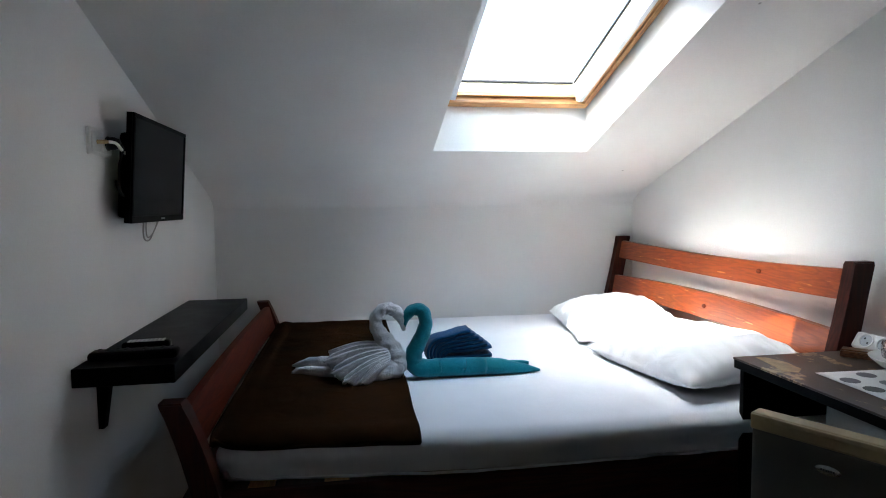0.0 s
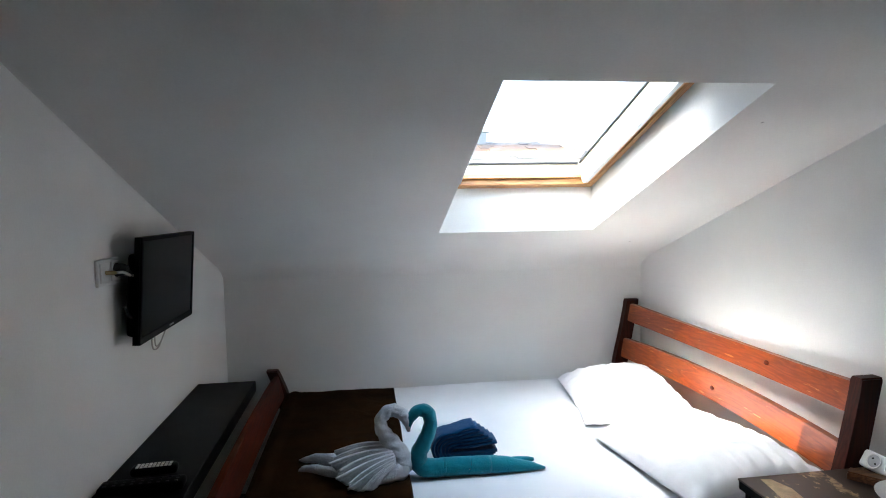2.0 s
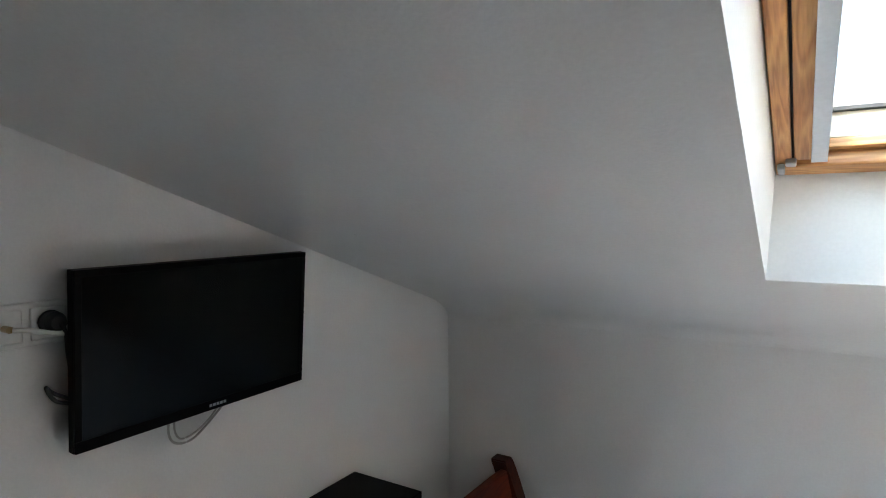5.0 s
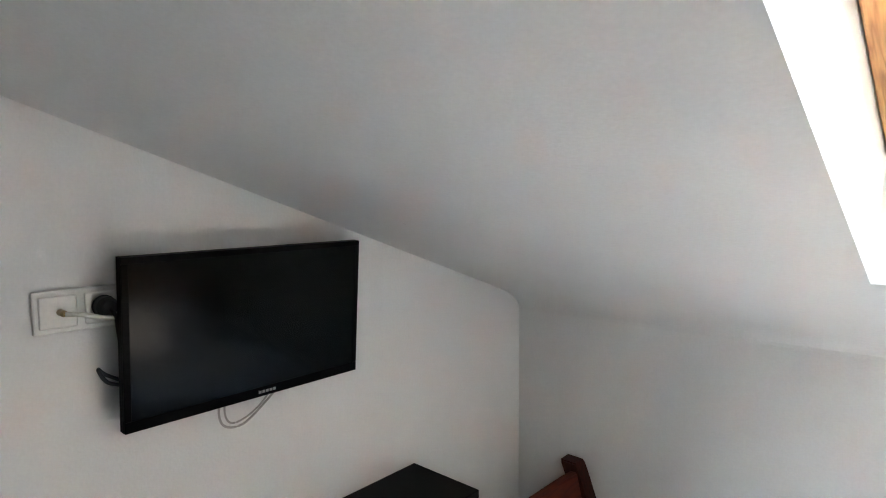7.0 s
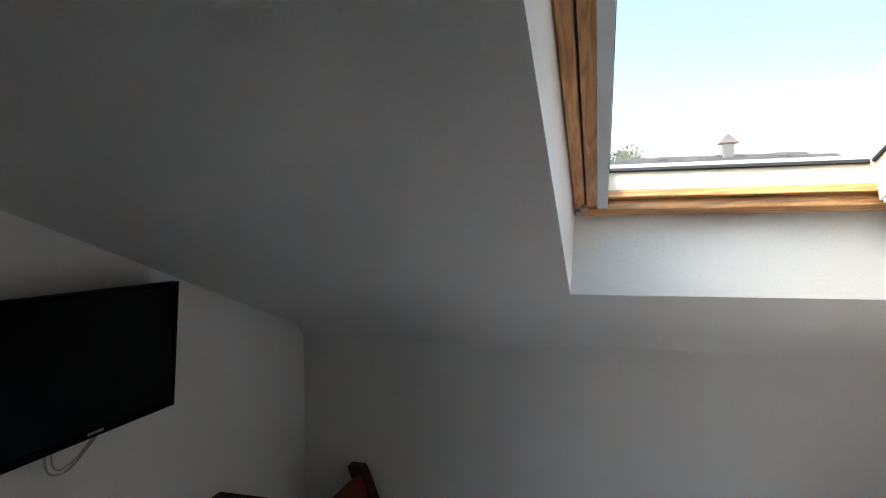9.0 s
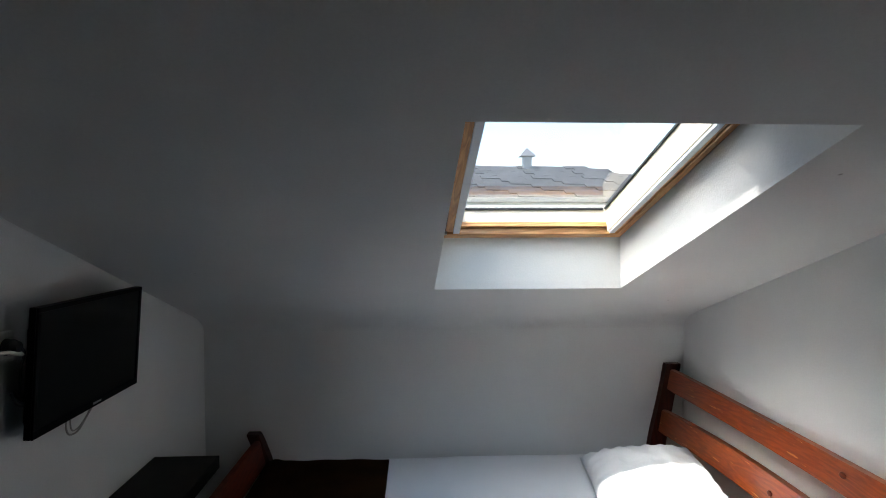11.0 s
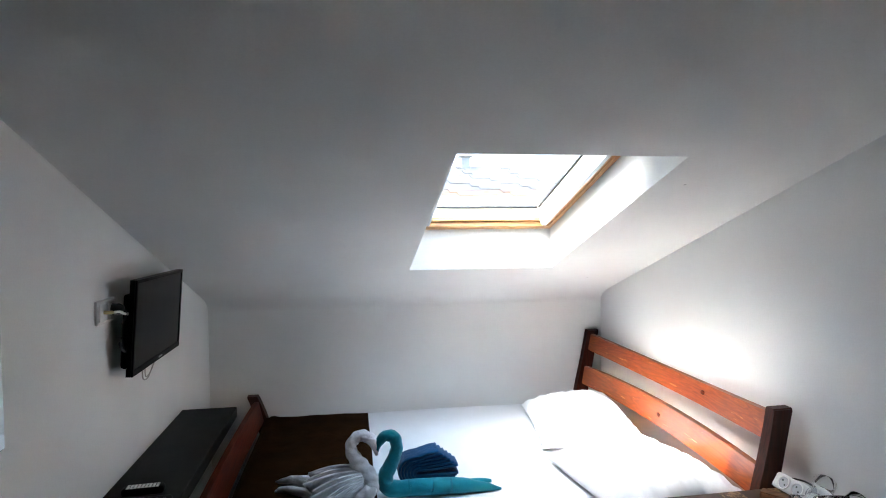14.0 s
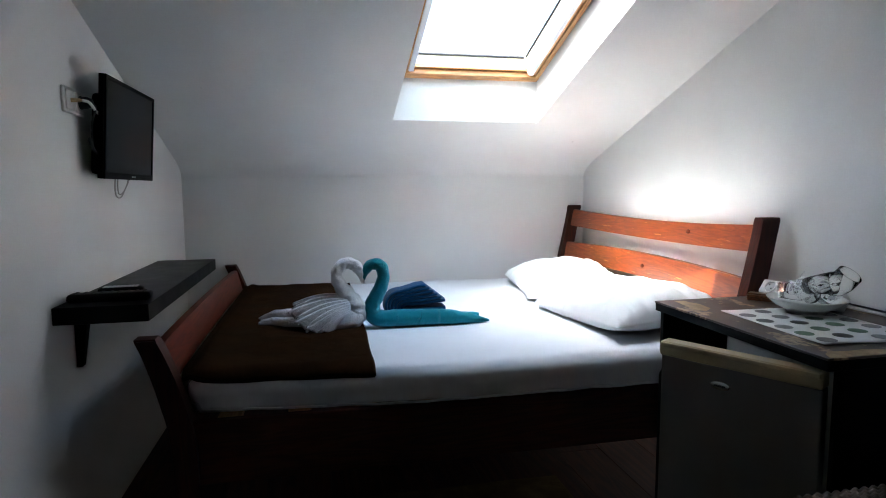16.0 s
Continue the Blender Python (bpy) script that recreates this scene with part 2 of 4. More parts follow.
# pine paled to cream: strong sunlight on the inner sash put into the colour
M_CREAM = mat("sunlit_cream", (0.74, 0.66, 0.52), rough=0.4, var=0.05)
M_PLASTIC = mat("black_plastic", (0.0025, 0.0025, 0.003), rough=0.4, var=0.1, bump=0.1, bscale=500, spec=0.03)
M_SCREEN = mat("screen_glass", (0.0006, 0.0008, 0.0012), rough=0.12, var=0.02, scale=3, spec=0.08)
M_WPLASTIC = mat("white_plastic", (0.72, 0.72, 0.69), rough=0.3, var=0.03)
M_HOLE = mat("dark_recess", (0.02, 0.02, 0.02), rough=0.6)
M_GREYPL = mat("grey_plastic", (0.35, 0.36, 0.37), rough=0.4, var=0.05)
M_ALU = mat("light_grey_aluminium", (0.62, 0.65, 0.68), rough=0.42, metal=0.25, var=0.03)
M_STEEL = mat("steel", (0.55, 0.54, 0.52), rough=0.28, metal=1.0, var=0.05)
M_BRASS = mat("brass", (0.45, 0.33, 0.17), rough=0.3, metal=1.0)
M_RUBBER = mat("black_rubber", (0.012, 0.013, 0.015), rough=0.6)
M_CABLE = mat("white_cable", (0.66, 0.64, 0.58), rough=0.45)
M_GREYCABLE = mat("grey_cable", (0.36, 0.35, 0.33), rough=0.45)
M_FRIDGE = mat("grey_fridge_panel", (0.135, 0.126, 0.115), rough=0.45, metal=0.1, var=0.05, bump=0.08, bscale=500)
M_BEIGE = mat("beige_plastic", (0.42, 0.33, 0.19), rough=0.38, var=0.05)
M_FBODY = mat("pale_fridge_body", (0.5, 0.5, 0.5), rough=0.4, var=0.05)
M_CERAMIC = mat("white_ceramic", (0.78, 0.78, 0.74), rough=0.12, var=0.02)
M_GLASS = glass_mat("clear_glass", (0.99, 1.0, 1.0))
M_GLASS.node_tree.nodes["Principled BSDF"].inputs["IOR"].default_value = 1.3
M_PANE = glass_mat("window_glass", (0.97, 0.99, 0.99))
M_MATWHITE = mat("placemat_white", (0.74, 0.75, 0.72), rough=0.4, var=0.03)
M_DOTS = [mat("dot_grey", (0.09, 0.09, 0.10), rough=0.4), mat("dot_green", (0.035, 0.13, 0.055), rough=0.4), mat("dot_slate", (0.16, 0.18, 0.18), rough=0.4), mat("dot_dark", (0.025, 0.03, 0.03), rough=0.4)]
M_BROWNWOOD = wood("brown_wood", (0.08, 0.03, 0.014), (0.17, 0.07, 0.03), along=0, scale=20, knots=False)
M_RUG = mat("rug_wool", (0.14, 0.105, 0.05), rough=1.0, var=0.3, scale=18, bump=1.0, bscale=260, spec=0.1, fine=0.4)
M_WICKER = mat("wicker", (0.20, 0.15, 0.11), rough=0.7, var=0.4, scale=60, bump=0.5, bscale=500, fine=0.2)
M_MIRROR = mat("mirror_silver", (0.86, 0.89, 0.88), rough=0.0, metal=1.0, var=0.0, fine=0.0)
M_MIRROR.node_tree.nodes["Principled BSDF"].inputs["Roughness"].links and M_MIRROR.node_tree.links.remove(M_MIRROR.node_tree.nodes["Principled BSDF"].inputs["Roughness"].links[0])
M_MIRROR.node_tree.nodes["Principled BSDF"].inputs["Roughness"].default_value = 0.01
M_MEDGE = mat("mirror_edge", (0.10, 0.13, 0.12), rough=0.2)
M_ROOFOUT = mat("roof_sheet", (0.16, 0.08, 0.06), rough=0.8, bump=0.4, bscale=60)
M_RENDER = mat("outside_render", (0.62, 0.58, 0.50), rough=0.9, bump=0.3, bscale=90)
M_HOUSE = mat("house_render", (0.26, 0.23, 0.18), rough=0.9, var=0.08, scale=1.2, bump=0.3, bscale=40)
M_SHINGLE = varied(mat("shingle", (0.075, 0.075, 0.078), rough=0.9, var=0.25, scale=3.0, bump=0.6, bscale=90), 0.22)
M_SHINGLE2 = mat("shingle_field", (0.06, 0.06, 0.062), rough=0.9, var=0.25, scale=3.0, bump=0.6, bscale=90)
M_METALCAP = mat("grey_sheet_metal", (0.33, 0.33, 0.33), rough=0.5, metal=0.6)
M_LEAF = mat("leaf", (0.055, 0.11, 0.03), rough=0.7, var=0.35, scale=2.0)
M_BARK = mat("bark", (0.12, 0.08, 0.05), rough=0.95, bump=0.8, bscale=30)
M_GROUND = mat("ground", (0.14, 0.13, 0.10), rough=1.0, var=0.3, scale=0.2, bump=0.5, bscale=8)
M_WINGLASS = mat("far_window_glass", (0.05, 0.06, 0.07), rough=0.08)


# ---- mesh helpers ----
def empty(name, x=0, y=0, z=0, rz=0, **tags):
    ob = new(name)
    ob.empty_display_size = 0.05
    ob.matrix_basis = pose(x, y, z, 0, 0, rz)
    return tagged(ob, **tags)


def part(name, bm, material, parent=None, label="", smooth=False):
    me = bpy.data.meshes.new(name)
    bmesh.ops.recalc_face_normals(bm, faces=bm.faces)
    for f in bm.faces:
        f.smooth = smooth
    bm.to_mesh(me)
    bm.free()
    me.materials.append(material)
    ob = new(name, me)
    if parent:
        ob.parent = parent
    if label:
        ob["label"] = label
    return ob


def box(x0, x1, y0, y1, z0, z1, bevel=0.0, seg=2, bm=None):
    bm = bm or bmesh.new()
    r = bmesh.ops.create_cube(bm, size=1.0)
    bmesh.ops.transform(bm, matrix=Matrix.Translation(((x0 + x1) / 2, (y0 + y1) / 2, (z0 + z1) / 2)) @ Matrix.Diagonal((x1 - x0, y1 - y0, z1 - z0, 1)), verts=r["verts"])
    if bevel:
        edges = list({e for v in r["verts"] for e in v.link_edges})
        bmesh.ops.bevel(bm, geom=edges, offset=bevel, segments=seg, affect="EDGES", profile=0.5)
    return bm


def moved(bm, m):
    bmesh.ops.transform(bm, matrix=m, verts=bm.verts)
    return bm


def prism(points, axis, a, b, bm=None):
    """A profile drawn in the plane across the axis (x: y,z; y: x,z; z: x,y), from a to b."""
    bm = bm or bmesh.new()

    def at(p, k):
        return {"x": (k, p[0], p[1]), "y": (p[0], k, p[1]), "z": (p[0], p[1], k)}[axis]
    lo, hi = [bm.verts.new(at(p, a)) for p in points], [bm.verts.new(at(p, b)) for p in points]
    bm.faces.new(lo), bm.faces.new(hi)
    for i in range(len(points)):
        j = (i + 1) % len(points)
        bm.faces.new((lo[i], lo[j], hi[j], hi[i]))
    return bm


def tube(points, radii, sides=10, bm=None, closed=True, flat=1.0, wob=0.0):
    """A round body along a path."""
    bm = bm or bmesh.new()
    pts = [Vector(p) for p in points]
    rings = []
    up = Vector((0.03, 1, 0.02))
    for i, p in enumerate(pts):
        d = (pts[min(i + 1, len(pts) - 1)] - pts[max(i - 1, 0)]).normalized()
        a = d.cross(up)
        if a.length < 1e-4:
            a = d.cross(Vector((1, 0, 0)))
        a.normalize()
        c = d.cross(a).normalized()
        r = radii[i] if isinstance(radii, (list, tuple)) else radii
        ring = []
        for k in range(sides):
            t = 2 * math.pi * k / sides
            q = r * (1 + wob * (noise.noise(p * 40 + Vector((k, 0, 0))) + 0.6 * math.sin(3 * t + i * 0.9)))
            ring.append(bm.verts.new(p + a * q * math.cos(t) + c * q * flat * math.sin(t)))
        rings.append(ring)
    for r0, r1 in zip(rings, rings[1:]):
        for k in range(sides):
            bm.faces.new((r0[k], r0[(k + 1) % sides], r1[(k + 1) % sides], r1[k]))
    if closed:
        bm.faces.new(rings[0]), bm.faces.new(list(reversed(rings[-1])))
    return bm


def spline(points, n=8):
    """Catmull-Rom through points of any dimension."""
    out = []
    P = [Vector(p) for p in points]
    P = [P[0] * 2 - P[1]] + P + [P[-1] * 2 - P[-2]]
    for i in range(1, len(P) - 2):
        for k in range(n):
            t = k / n
            out.append(0.5 * ((2 * P[i]) + (P[i + 1] - P[i - 1]) * t + (2 * P[i - 1] - 5 * P[i] + 4 * P[i + 1] - P[i + 2]) * t * t + (3 * P[i] - P[i - 1] - 3 * P[i + 1] + P[i + 2]) * t ** 3))
    out.append(P[-2])
    return out


def lathe(profile, sides=28, bm=None, cap_top=True):
    """A profile of (radius, height) turned round z."""
    bm = bm or bmesh.new()
    rings = [[bm.verts.new((r * math.cos(2 * math.pi * k / sides), r * math.sin(2 * math.pi * k / sides), z)) for k in range(sides)] for r, z in profile]
    for r0, r1 in zip(rings, rings[1:]):
        for k in range(sides):
            bm.faces.new((r0[k], r0[(k + 1) % sides], r1[(k + 1) % sides], r1[k]))
    bm.faces.new(rings[0])
    if cap_top:
        bm.faces.new(rings[-1])
    return bm


def grid(nx, ny, f, bm=None):
    bm = bm or bmesh.new()
    v = [[bm.verts.new(f(i / nx, j / ny)) for j in range(ny + 1)] for i in range(nx + 1)]
    for i in range(nx):
        for j in range(ny):
            bm.faces.new((v[i][j], v[i + 1][j], v[i + 1][j + 1], v[i][j + 1]))
    return bm


def disc(r, h, sides=20, bm=None):
    return lathe([(r, 0), (r, h)], sides, bm)


def structure(name, bm, material, label, category, smooth=False):
    return tagged(part(name, bm, material, None, "", smooth), label, category, "", "structure")


# ---- setting: walls, ceiling, floor ----
TH = 0.12
side = [(YF + TH, -0.15), (YB - TH, -0.15), (YB - TH, FLAT + 0.05), (KINK, FLAT + 0.05), (YF + TH, slope(YF + TH) + 0.05)]
structure("wall_left", prism(side, "x", XL - TH, XL), M_WALL, "matt white painted plaster side wall", "wall")
structure("wall_right", prism(side, "x", XR, XR + TH), M_WALL, "matt white painted plaster side wall", "wall")
structure("wall_far", prism([(YF, -0.15), (YF + TH, -0.15), (YF + TH, KNEE - 0.05), (YF, KNEE - 0.05)], "x", XL, XR), M_WALL, "low white plaster knee wall under the slope", "wall")
# unseen wall that closes the room; dark so it returns little light
structure("wall_back", box(XL, XR, YB - TH, YB, -0.15, FLAT), M_BACK, "unseen back wall, dark brown to cut bounced light", "wall")


def slope_sheet(lift, hole, x0, x1, y0, y1):
    """The sloping plane round a hole (lower x0, x1, upper and lower y, upper x0, x1)."""
    bm = bmesh.new()
    hx0, hx1, hy0, hy1, tx0, tx1 = hole
    for ring in (((x0, y0), (tx0, y0), (tx0, hy0), (x0, hy0)), ((x0, hy0), (tx0, hy0), (hx0, hy1), (x0, hy1)), ((x0, hy1), (hx0, hy1), (hx0, y1), (x0, y1)),
                 ((tx1, y0), (x1, y0), (x1, hy0), (tx1, hy0)), ((tx1, hy0), (x1, hy0), (x1, hy1), (hx1, hy1)), ((hx1, hy1), (x1, hy1), (x1, y1), (hx1, y1)),
                 ((tx0, y0), (tx1, y0), (tx1, hy0), (tx0, hy0)), ((hx0, hy1), (hx1, hy1), (hx1, y1), (hx0, y1))):
        bm.faces.new([bm.verts.new((x, y, slope(y) + lift)) for x, y in ring])
    return bm


# the ceiling: slope with its opening, flat part, and the splayed reveals of the skylight
FRAME_Z = 1.656                                       # the skylight frame's lower inner edge
V = Vector((0, -0.9439, 0.3304))                      # up the roof
W = Vector((0, 0.3304, 0.9439))                       # out of the roof
BASE = Vector((0, 2.766, FRAME_Z))
LEN = 1.15                                            # frame's length up the roof
bm = slope_sheet(0.0, (OX0, OX1, OY0, OY1, TX0, TX1), XL, XR, KINK, YF - 0.14)
cove = []
for i in range(11):
    t = i / 10
    p0, p1, p2 = Vector((YF, KNEE - 0.05)), Vector((YF, KNEE)), Vector((YF - 0.14, slope(YF - 0.14)))
    cove.append(p0 * (1 - t) ** 2 + p1 * 2 * t * (1 - t) + p2 * t * t)
for p, q in zip(cove, cove[1:]):
    bm.faces.new([bm.verts.new(c) for c in ((XL, p.x, p.y), (XR, p.x, p.y), (XR, q.x, q.y), (XL, q.x, q.y))])
bm.faces.new([bm.verts.new(p) for p in ((XL, YB, FLAT), (XR, YB, FLAT), (XR, KINK, FLAT), (XL, KINK, FLAT))])
lo = BASE + W * 0.02
hi = BASE + V * LEN + W * 0.02
FX0, FX1 = 0.116, 0.842
for x, tx, fx in ((OX0, TX0, FX0), (OX1, TX1, FX1)):
    bm.faces.new([bm.verts.new(p) for p in ((x, OY1, slope(OY1)), (fx, lo.y, lo.z), (fx, hi.y, hi.z), (tx, OY0, slope(OY0)))])
for y, q, xa, xb in ((OY1, lo, OX0, OX1), (OY0, hi, TX0, TX1)):
    bm.faces.new([bm.verts.new(p) for p in ((xa, y, slope(y)), (xb, y, slope(y)), (FX1, q.y, q.z), (FX0, q.y, q.z))])
bmesh.ops.remove_doubles(bm, verts=bm.verts, dist=0.0005)
structure("ceiling", bm, M_CEIL, "white plaster attic ceiling sloping down to the knee wall", "ceiling")
# roof skin above it, tight round the window
bm = bmesh.new()
a, b = BASE + W * 0.125 - V * 0.02, BASE + V * (LEN + 0.02) + W * 0.125
lift = a.z - slope(a.y)
bm = slope_sheet(lift, (FX0 - 0.01, FX1 + 0.01, b.y, a.y, FX0 - 0.01, FX1 + 0.01), XL - 0.4, XR + 0.4, KINK - 0.6, YF + 0.5)
bm.faces.new([bm.verts.new(p) for p in ((XL - 0.4, YB - 0.5, slope(KINK - 0.6) + lift), (XR + 0.4, YB - 0.5, slope(KINK - 0.6) + lift), (XR + 0.4, KINK - 0.6, slope(KINK - 0.6) + lift), (XL - 0.4, KINK - 0.6, slope(KINK - 0.6) + lift))])
roof = structure("roof", bm, M_ROOFOUT, "red-brown roof skin over the attic", "roof")

# floor: a base and planks
floor = structure("floor", box(XL - TH, XR + TH, YB - TH, YF + TH, -0.15, -0.012), M_HOLE, "dark red-brown laminate plank floor", "floor")

# ---- skylight ----
def on_roof(u0, u1, v0, v1, w0, w1, bevel=0.002):
    """A bar of the window in the roof's own axes: across, up the roof, outwards."""
    bm = box(u0, u1, v0, v1, w0, w1, bevel)
    m = Matrix(((1, V.x, W.x, BASE.x), (0, V.y, W.y, BASE.y), (0, V.z, W.z, BASE.z), (0, 0, 0, 1)))
    return moved(bm, m)


win = empty("window_1", 0.47, BASE.y, BASE.z, label="pine-framed roof skylight with its blind rolled up", category="window", kind="structure")


def wpart(name, bm, material, parent=None, label=""):
    ob = part(name, bm, material, parent or win, label)
    if not parent:
        ob.matrix_parent_inverse = win.matrix_basis.inverted()
    return ob


U0, U1 = FX0 + 0.001, FX1 - 0.001
wpart("frame_bar", on_roof(U0, U1, 0.0, 0.044, 0.0, 0.12, 0.004), M_PINE, label="varnished pine lower frame bar")
wpart("frame_bar", on_roof(U0, U1, LEN - 0.05, LEN, 0.0, 0.12, 0.004), M_PINE)
wpart("frame_bar", on_roof(U0, U0 + 0.026, 0.0445, LEN - 0.0505, 0.0, 0.12, 0.003), M_PINE_SIDE)
wpart("frame_bar", on_roof(U1 - 0.024, U1, 0.0445, LEN - 0.0505, 0.0, 0.12, 0.003), M_PINE_SIDE)
S0, S1 = U0 + 0.030, U1 - 0.028
wpart("sash_bar", on_roof(S0, S1, 0.049, 0.062, 0.026, 0.044, 0.002), M_PINE, label="pine sash bar")
# cream beads show the sash's sunlit inner faces by colour
wpart("glazing_bead", on_roof(S0, S1, 0.049, 0.061, 0.0445, 0.118, 0.002), M_CREAM, label="glazing bead, cream for the sunlight on its pine")
wpart("glazing_bead", on_roof(S0 + 0.0455, S0 + 0.050, 0.0625, 1.0195, 0.003, 0.096, 0.001), M_CREAM)
wpart("glazing_bead", on_roof(S1 - 0.042, S1 - 0.0375, 0.0625, 1.0195, 0.003, 0.096, 0.001), M_CREAM)
wpart("sash_bar", on_roof(S0, S1, 1.02, LEN - 0.054, 0.004, 0.118), M_PINE)
wpart("sash_bar", on_roof(S0, S0 + 0.045, 0.0625, 1.0195, 0.003, 0.096), M_PINE_SIDE)
wpart("sash_bar", on_roof(S1 - 0.037, S1, 0.0625, 1.0195, 0.003, 0.096), M_PINE_SIDE)
# black strips added as the shade inside the gap between frame and sash
wpart("gap_shade", on_roof(U0 + 0.0262, S0 - 0.0002, 0.046, LEN - 0.052, 0.012, 0.1, 0), M_RUBBER, label="black strip for the shade in the gap beside the sash")
wpart("gap_shade", on_roof(S1 + 0.0002, U1 - 0.0242, 0.046, LEN - 0.052, 0.012, 0.1, 0), M_RUBBER)
wpart("glazing_seal", on_roof(S0 + 0.05, S1 - 0.05, 0.0625, 0.070, 0.092, 0.1005, 0.001), M_RUBBER, label="dark glazing seal")
wpart("glazing_seal", on_roof(S0 + 0.050, S0 + 0.056, 0.0705, 1.0195, 0.092, 0.1005, 0.001), M_RUBBER)
wpart("glazing_seal", on_roof(S1 - 0.048, S1 - 0.042, 0.0705, 1.0195, 0.092, 0.1005, 0.001), M_RUBBER)
wpart("blind_track", on_roof(S0 + 0.026, S0 + 0.050, 0.075, 1.0, -0.008, 0.0025, 0.001), M_ALU, label="pale grey aluminium blind track")
wpart("blind_track", on_roof(S1 - 0.040, S1 - 0.020, 0.075, 1.0, -0.008, 0.0025, 0.001), M_ALU)
wpart("blind_box", on_roof(S0 + 0.052, S1 - 0.044, 1.002, 1.019, -0.010, 0.05, 0.006), M_ALU, label="aluminium blind box")
wpart("blind_pull", on_roof(S0 + 0.052, S1 - 0.044, 0.984, 1.000, -0.004, 0.006, 0.002), M_GREYPL, label="grey pull bar of the blind")
wpart("hinge", on_roof(U0 + 0.004, U0 + 0.016, 0.030, 0.062, -0.012, -0.0002, 0.003), M_GREYPL, label="grey plastic hinge clip")
wpart("hinge", on_roof(U0 + 0.017, U0 + 0.034, 0.062, 0.080, -0.010, 0.0022, 0.003), M_GREYPL)
pane = wpart("pane", on_roof(S0 + 0.048, S1 - 0.040, 0.064, 1.02, 0.101, 0.105, 0), M_PANE, label="clear glass pane")
pane.visible_shadow = False
wpart("flashing", on_roof(U0 - 0.012, U1 + 0.012, -0.02, -0.001, 0.095, 0.135), M_METALCAP, label="grey metal flashing")

# ---- bed ----
bed = empty("bed", 0.28, 2.52, 0, label="red-brown stained wooden double bed with a slatted headboard", category="bed")


def bpart(name, bm, material, label="", smooth=False):
    ob = part(name, bm, material, bed, label, smooth)
    ob.matrix_parent_inverse = bed.matrix_basis.inverted()
    return ob


def post(profile, y0, y1):
    """A curved post: rows of (height, front, back) swept across its width."""
    rows = spline([Vector(p) for p in profile], 5)
    pts = [(r[1], r[0]) for r in rows] + [(r[2], r[0]) for r in reversed(rows)]
    bm = prism(pts, "y", y0, y1)
    bmesh.ops.bevel(bm, geom=[e for e in bm.edges if abs((e.verts[0].co - e.verts[1].co).y) < 1e-5], offset=0.005, segments=2, affect="EDGES", clamp_overlap=True)
    return bm


HEAD = [(0.0, 1.205, 1.275), (0.40, 1.19, 1.272), (0.62, 1.212, 1.292), (0.82, 1.255, 1.328), (0.95, 1.281, 1.352), (1.012, 1.290, 1.364)]
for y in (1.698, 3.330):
    bpart("headboard_post", post(HEAD, y, y + 0.044), M_CHERRY_POST_SHADED, "red-brown curved post with shade put into its colour")


def rail(x, z0, z1, y0, y1, bow, sag, lean, thick=0.026, n=28):
    """A board across the bed that bows towards the wall and whose upper edge sags in the middle."""
    rows = []
    for i in range(n + 1):
        t = i / n
        k = 4 * t * (1 - t)
        y = y0 + (y1 - y0) * t
        rows.append([(x + bow * k, y, z0 - sag * 0.7 * k), (x + bow * k + lean, y, z1 - sag * k), (x + bow * k + lean + thick, y, z1 - sag * k), (x + bow * k + thick, y, z0 - sag * 0.7 * k)])
    bm = bmesh.new()
    rings = [[bm.verts.new(p) for p in r] for r in rows]
    for r0, r1 in zip(rings, rings[1:]):
        for k in range(4):
            bm.faces.new((r0[k], r0[(k + 1) % 4], r1[(k + 1) % 4], r1[k]))
    bm.faces.new(rings[0]), bm.faces.new(rings[-1])
    long = [e for e in bm.edges if abs((e.verts[0].co - e.verts[1].co).y) > 0.01]
    bmesh.ops.bevel(bm, geom=long, offset=0.004, segments=2, affect="EDGES")
    return bm


bpart("headboard_rail", rail(1.292, 0.885, 0.985, 1.738, 3.332, 0.056, 0.026, 0.018), M_CHERRY, "glossy orange-red top board with scratches and a knot")
bpart("headboard_rail", rail(1.250, 0.672, 0.782, 1.738, 3.332, 0.046, -0.014, 0.018), M_CHERRY, "glossy orange-red board with a knot")
bpart("headboard_rail", rail(1.222, 0.43, 0.575, 1.738, 3.332, 0.03, 0.0, 0.01), M_CHERRY, "orange-red lower board")
for kx, ky, kz in ((1.3462, 2.208, 0.926), (1.3020, 2.502, 0.735)):
    bpart("knot", moved(lathe([(0.013, 0.0), (0.011, 0.0016), (0.005, 0.0022)], 14), Matrix.Translation((kx, ky, kz)) @ Matrix.Rotation(radians(-80), 4, "Y") @ Matrix.Diagonal((0.8, 1.2, 1, 1))), M_CHERRY_FOOT, "dark knot in the wood", True)
FOOT = [(0.0, -0.700, -0.635), (0.35, -0.698, -0.630), (0.52, -0.728, -0.662), (0.64, -0.762, -0.702), (0.70, -0.785, -0.728)]
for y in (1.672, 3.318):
    bpart("footboard_post", post(FOOT, y, y + 0.058), M_CHERRY_POST_SHADED, "red-brown curved foot post with shade put into its colour")
# foot boards and side rails carry their shade in the base colour
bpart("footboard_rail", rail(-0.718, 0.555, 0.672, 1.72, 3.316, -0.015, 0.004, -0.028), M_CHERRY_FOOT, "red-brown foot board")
bpart("footboard_rail", rail(-0.675, 0.36, 0.50, 1.72, 3.316, -0.01, 0.0, -0.012), M_CHERRY_SHADED)
bpart("side_rail", box(-0.66, 1.20, 1.690, 1.718, 0.24, 0.438, 0.004), M_CHERRY_SHADED, "red-brown side rail with shade put into its colour")
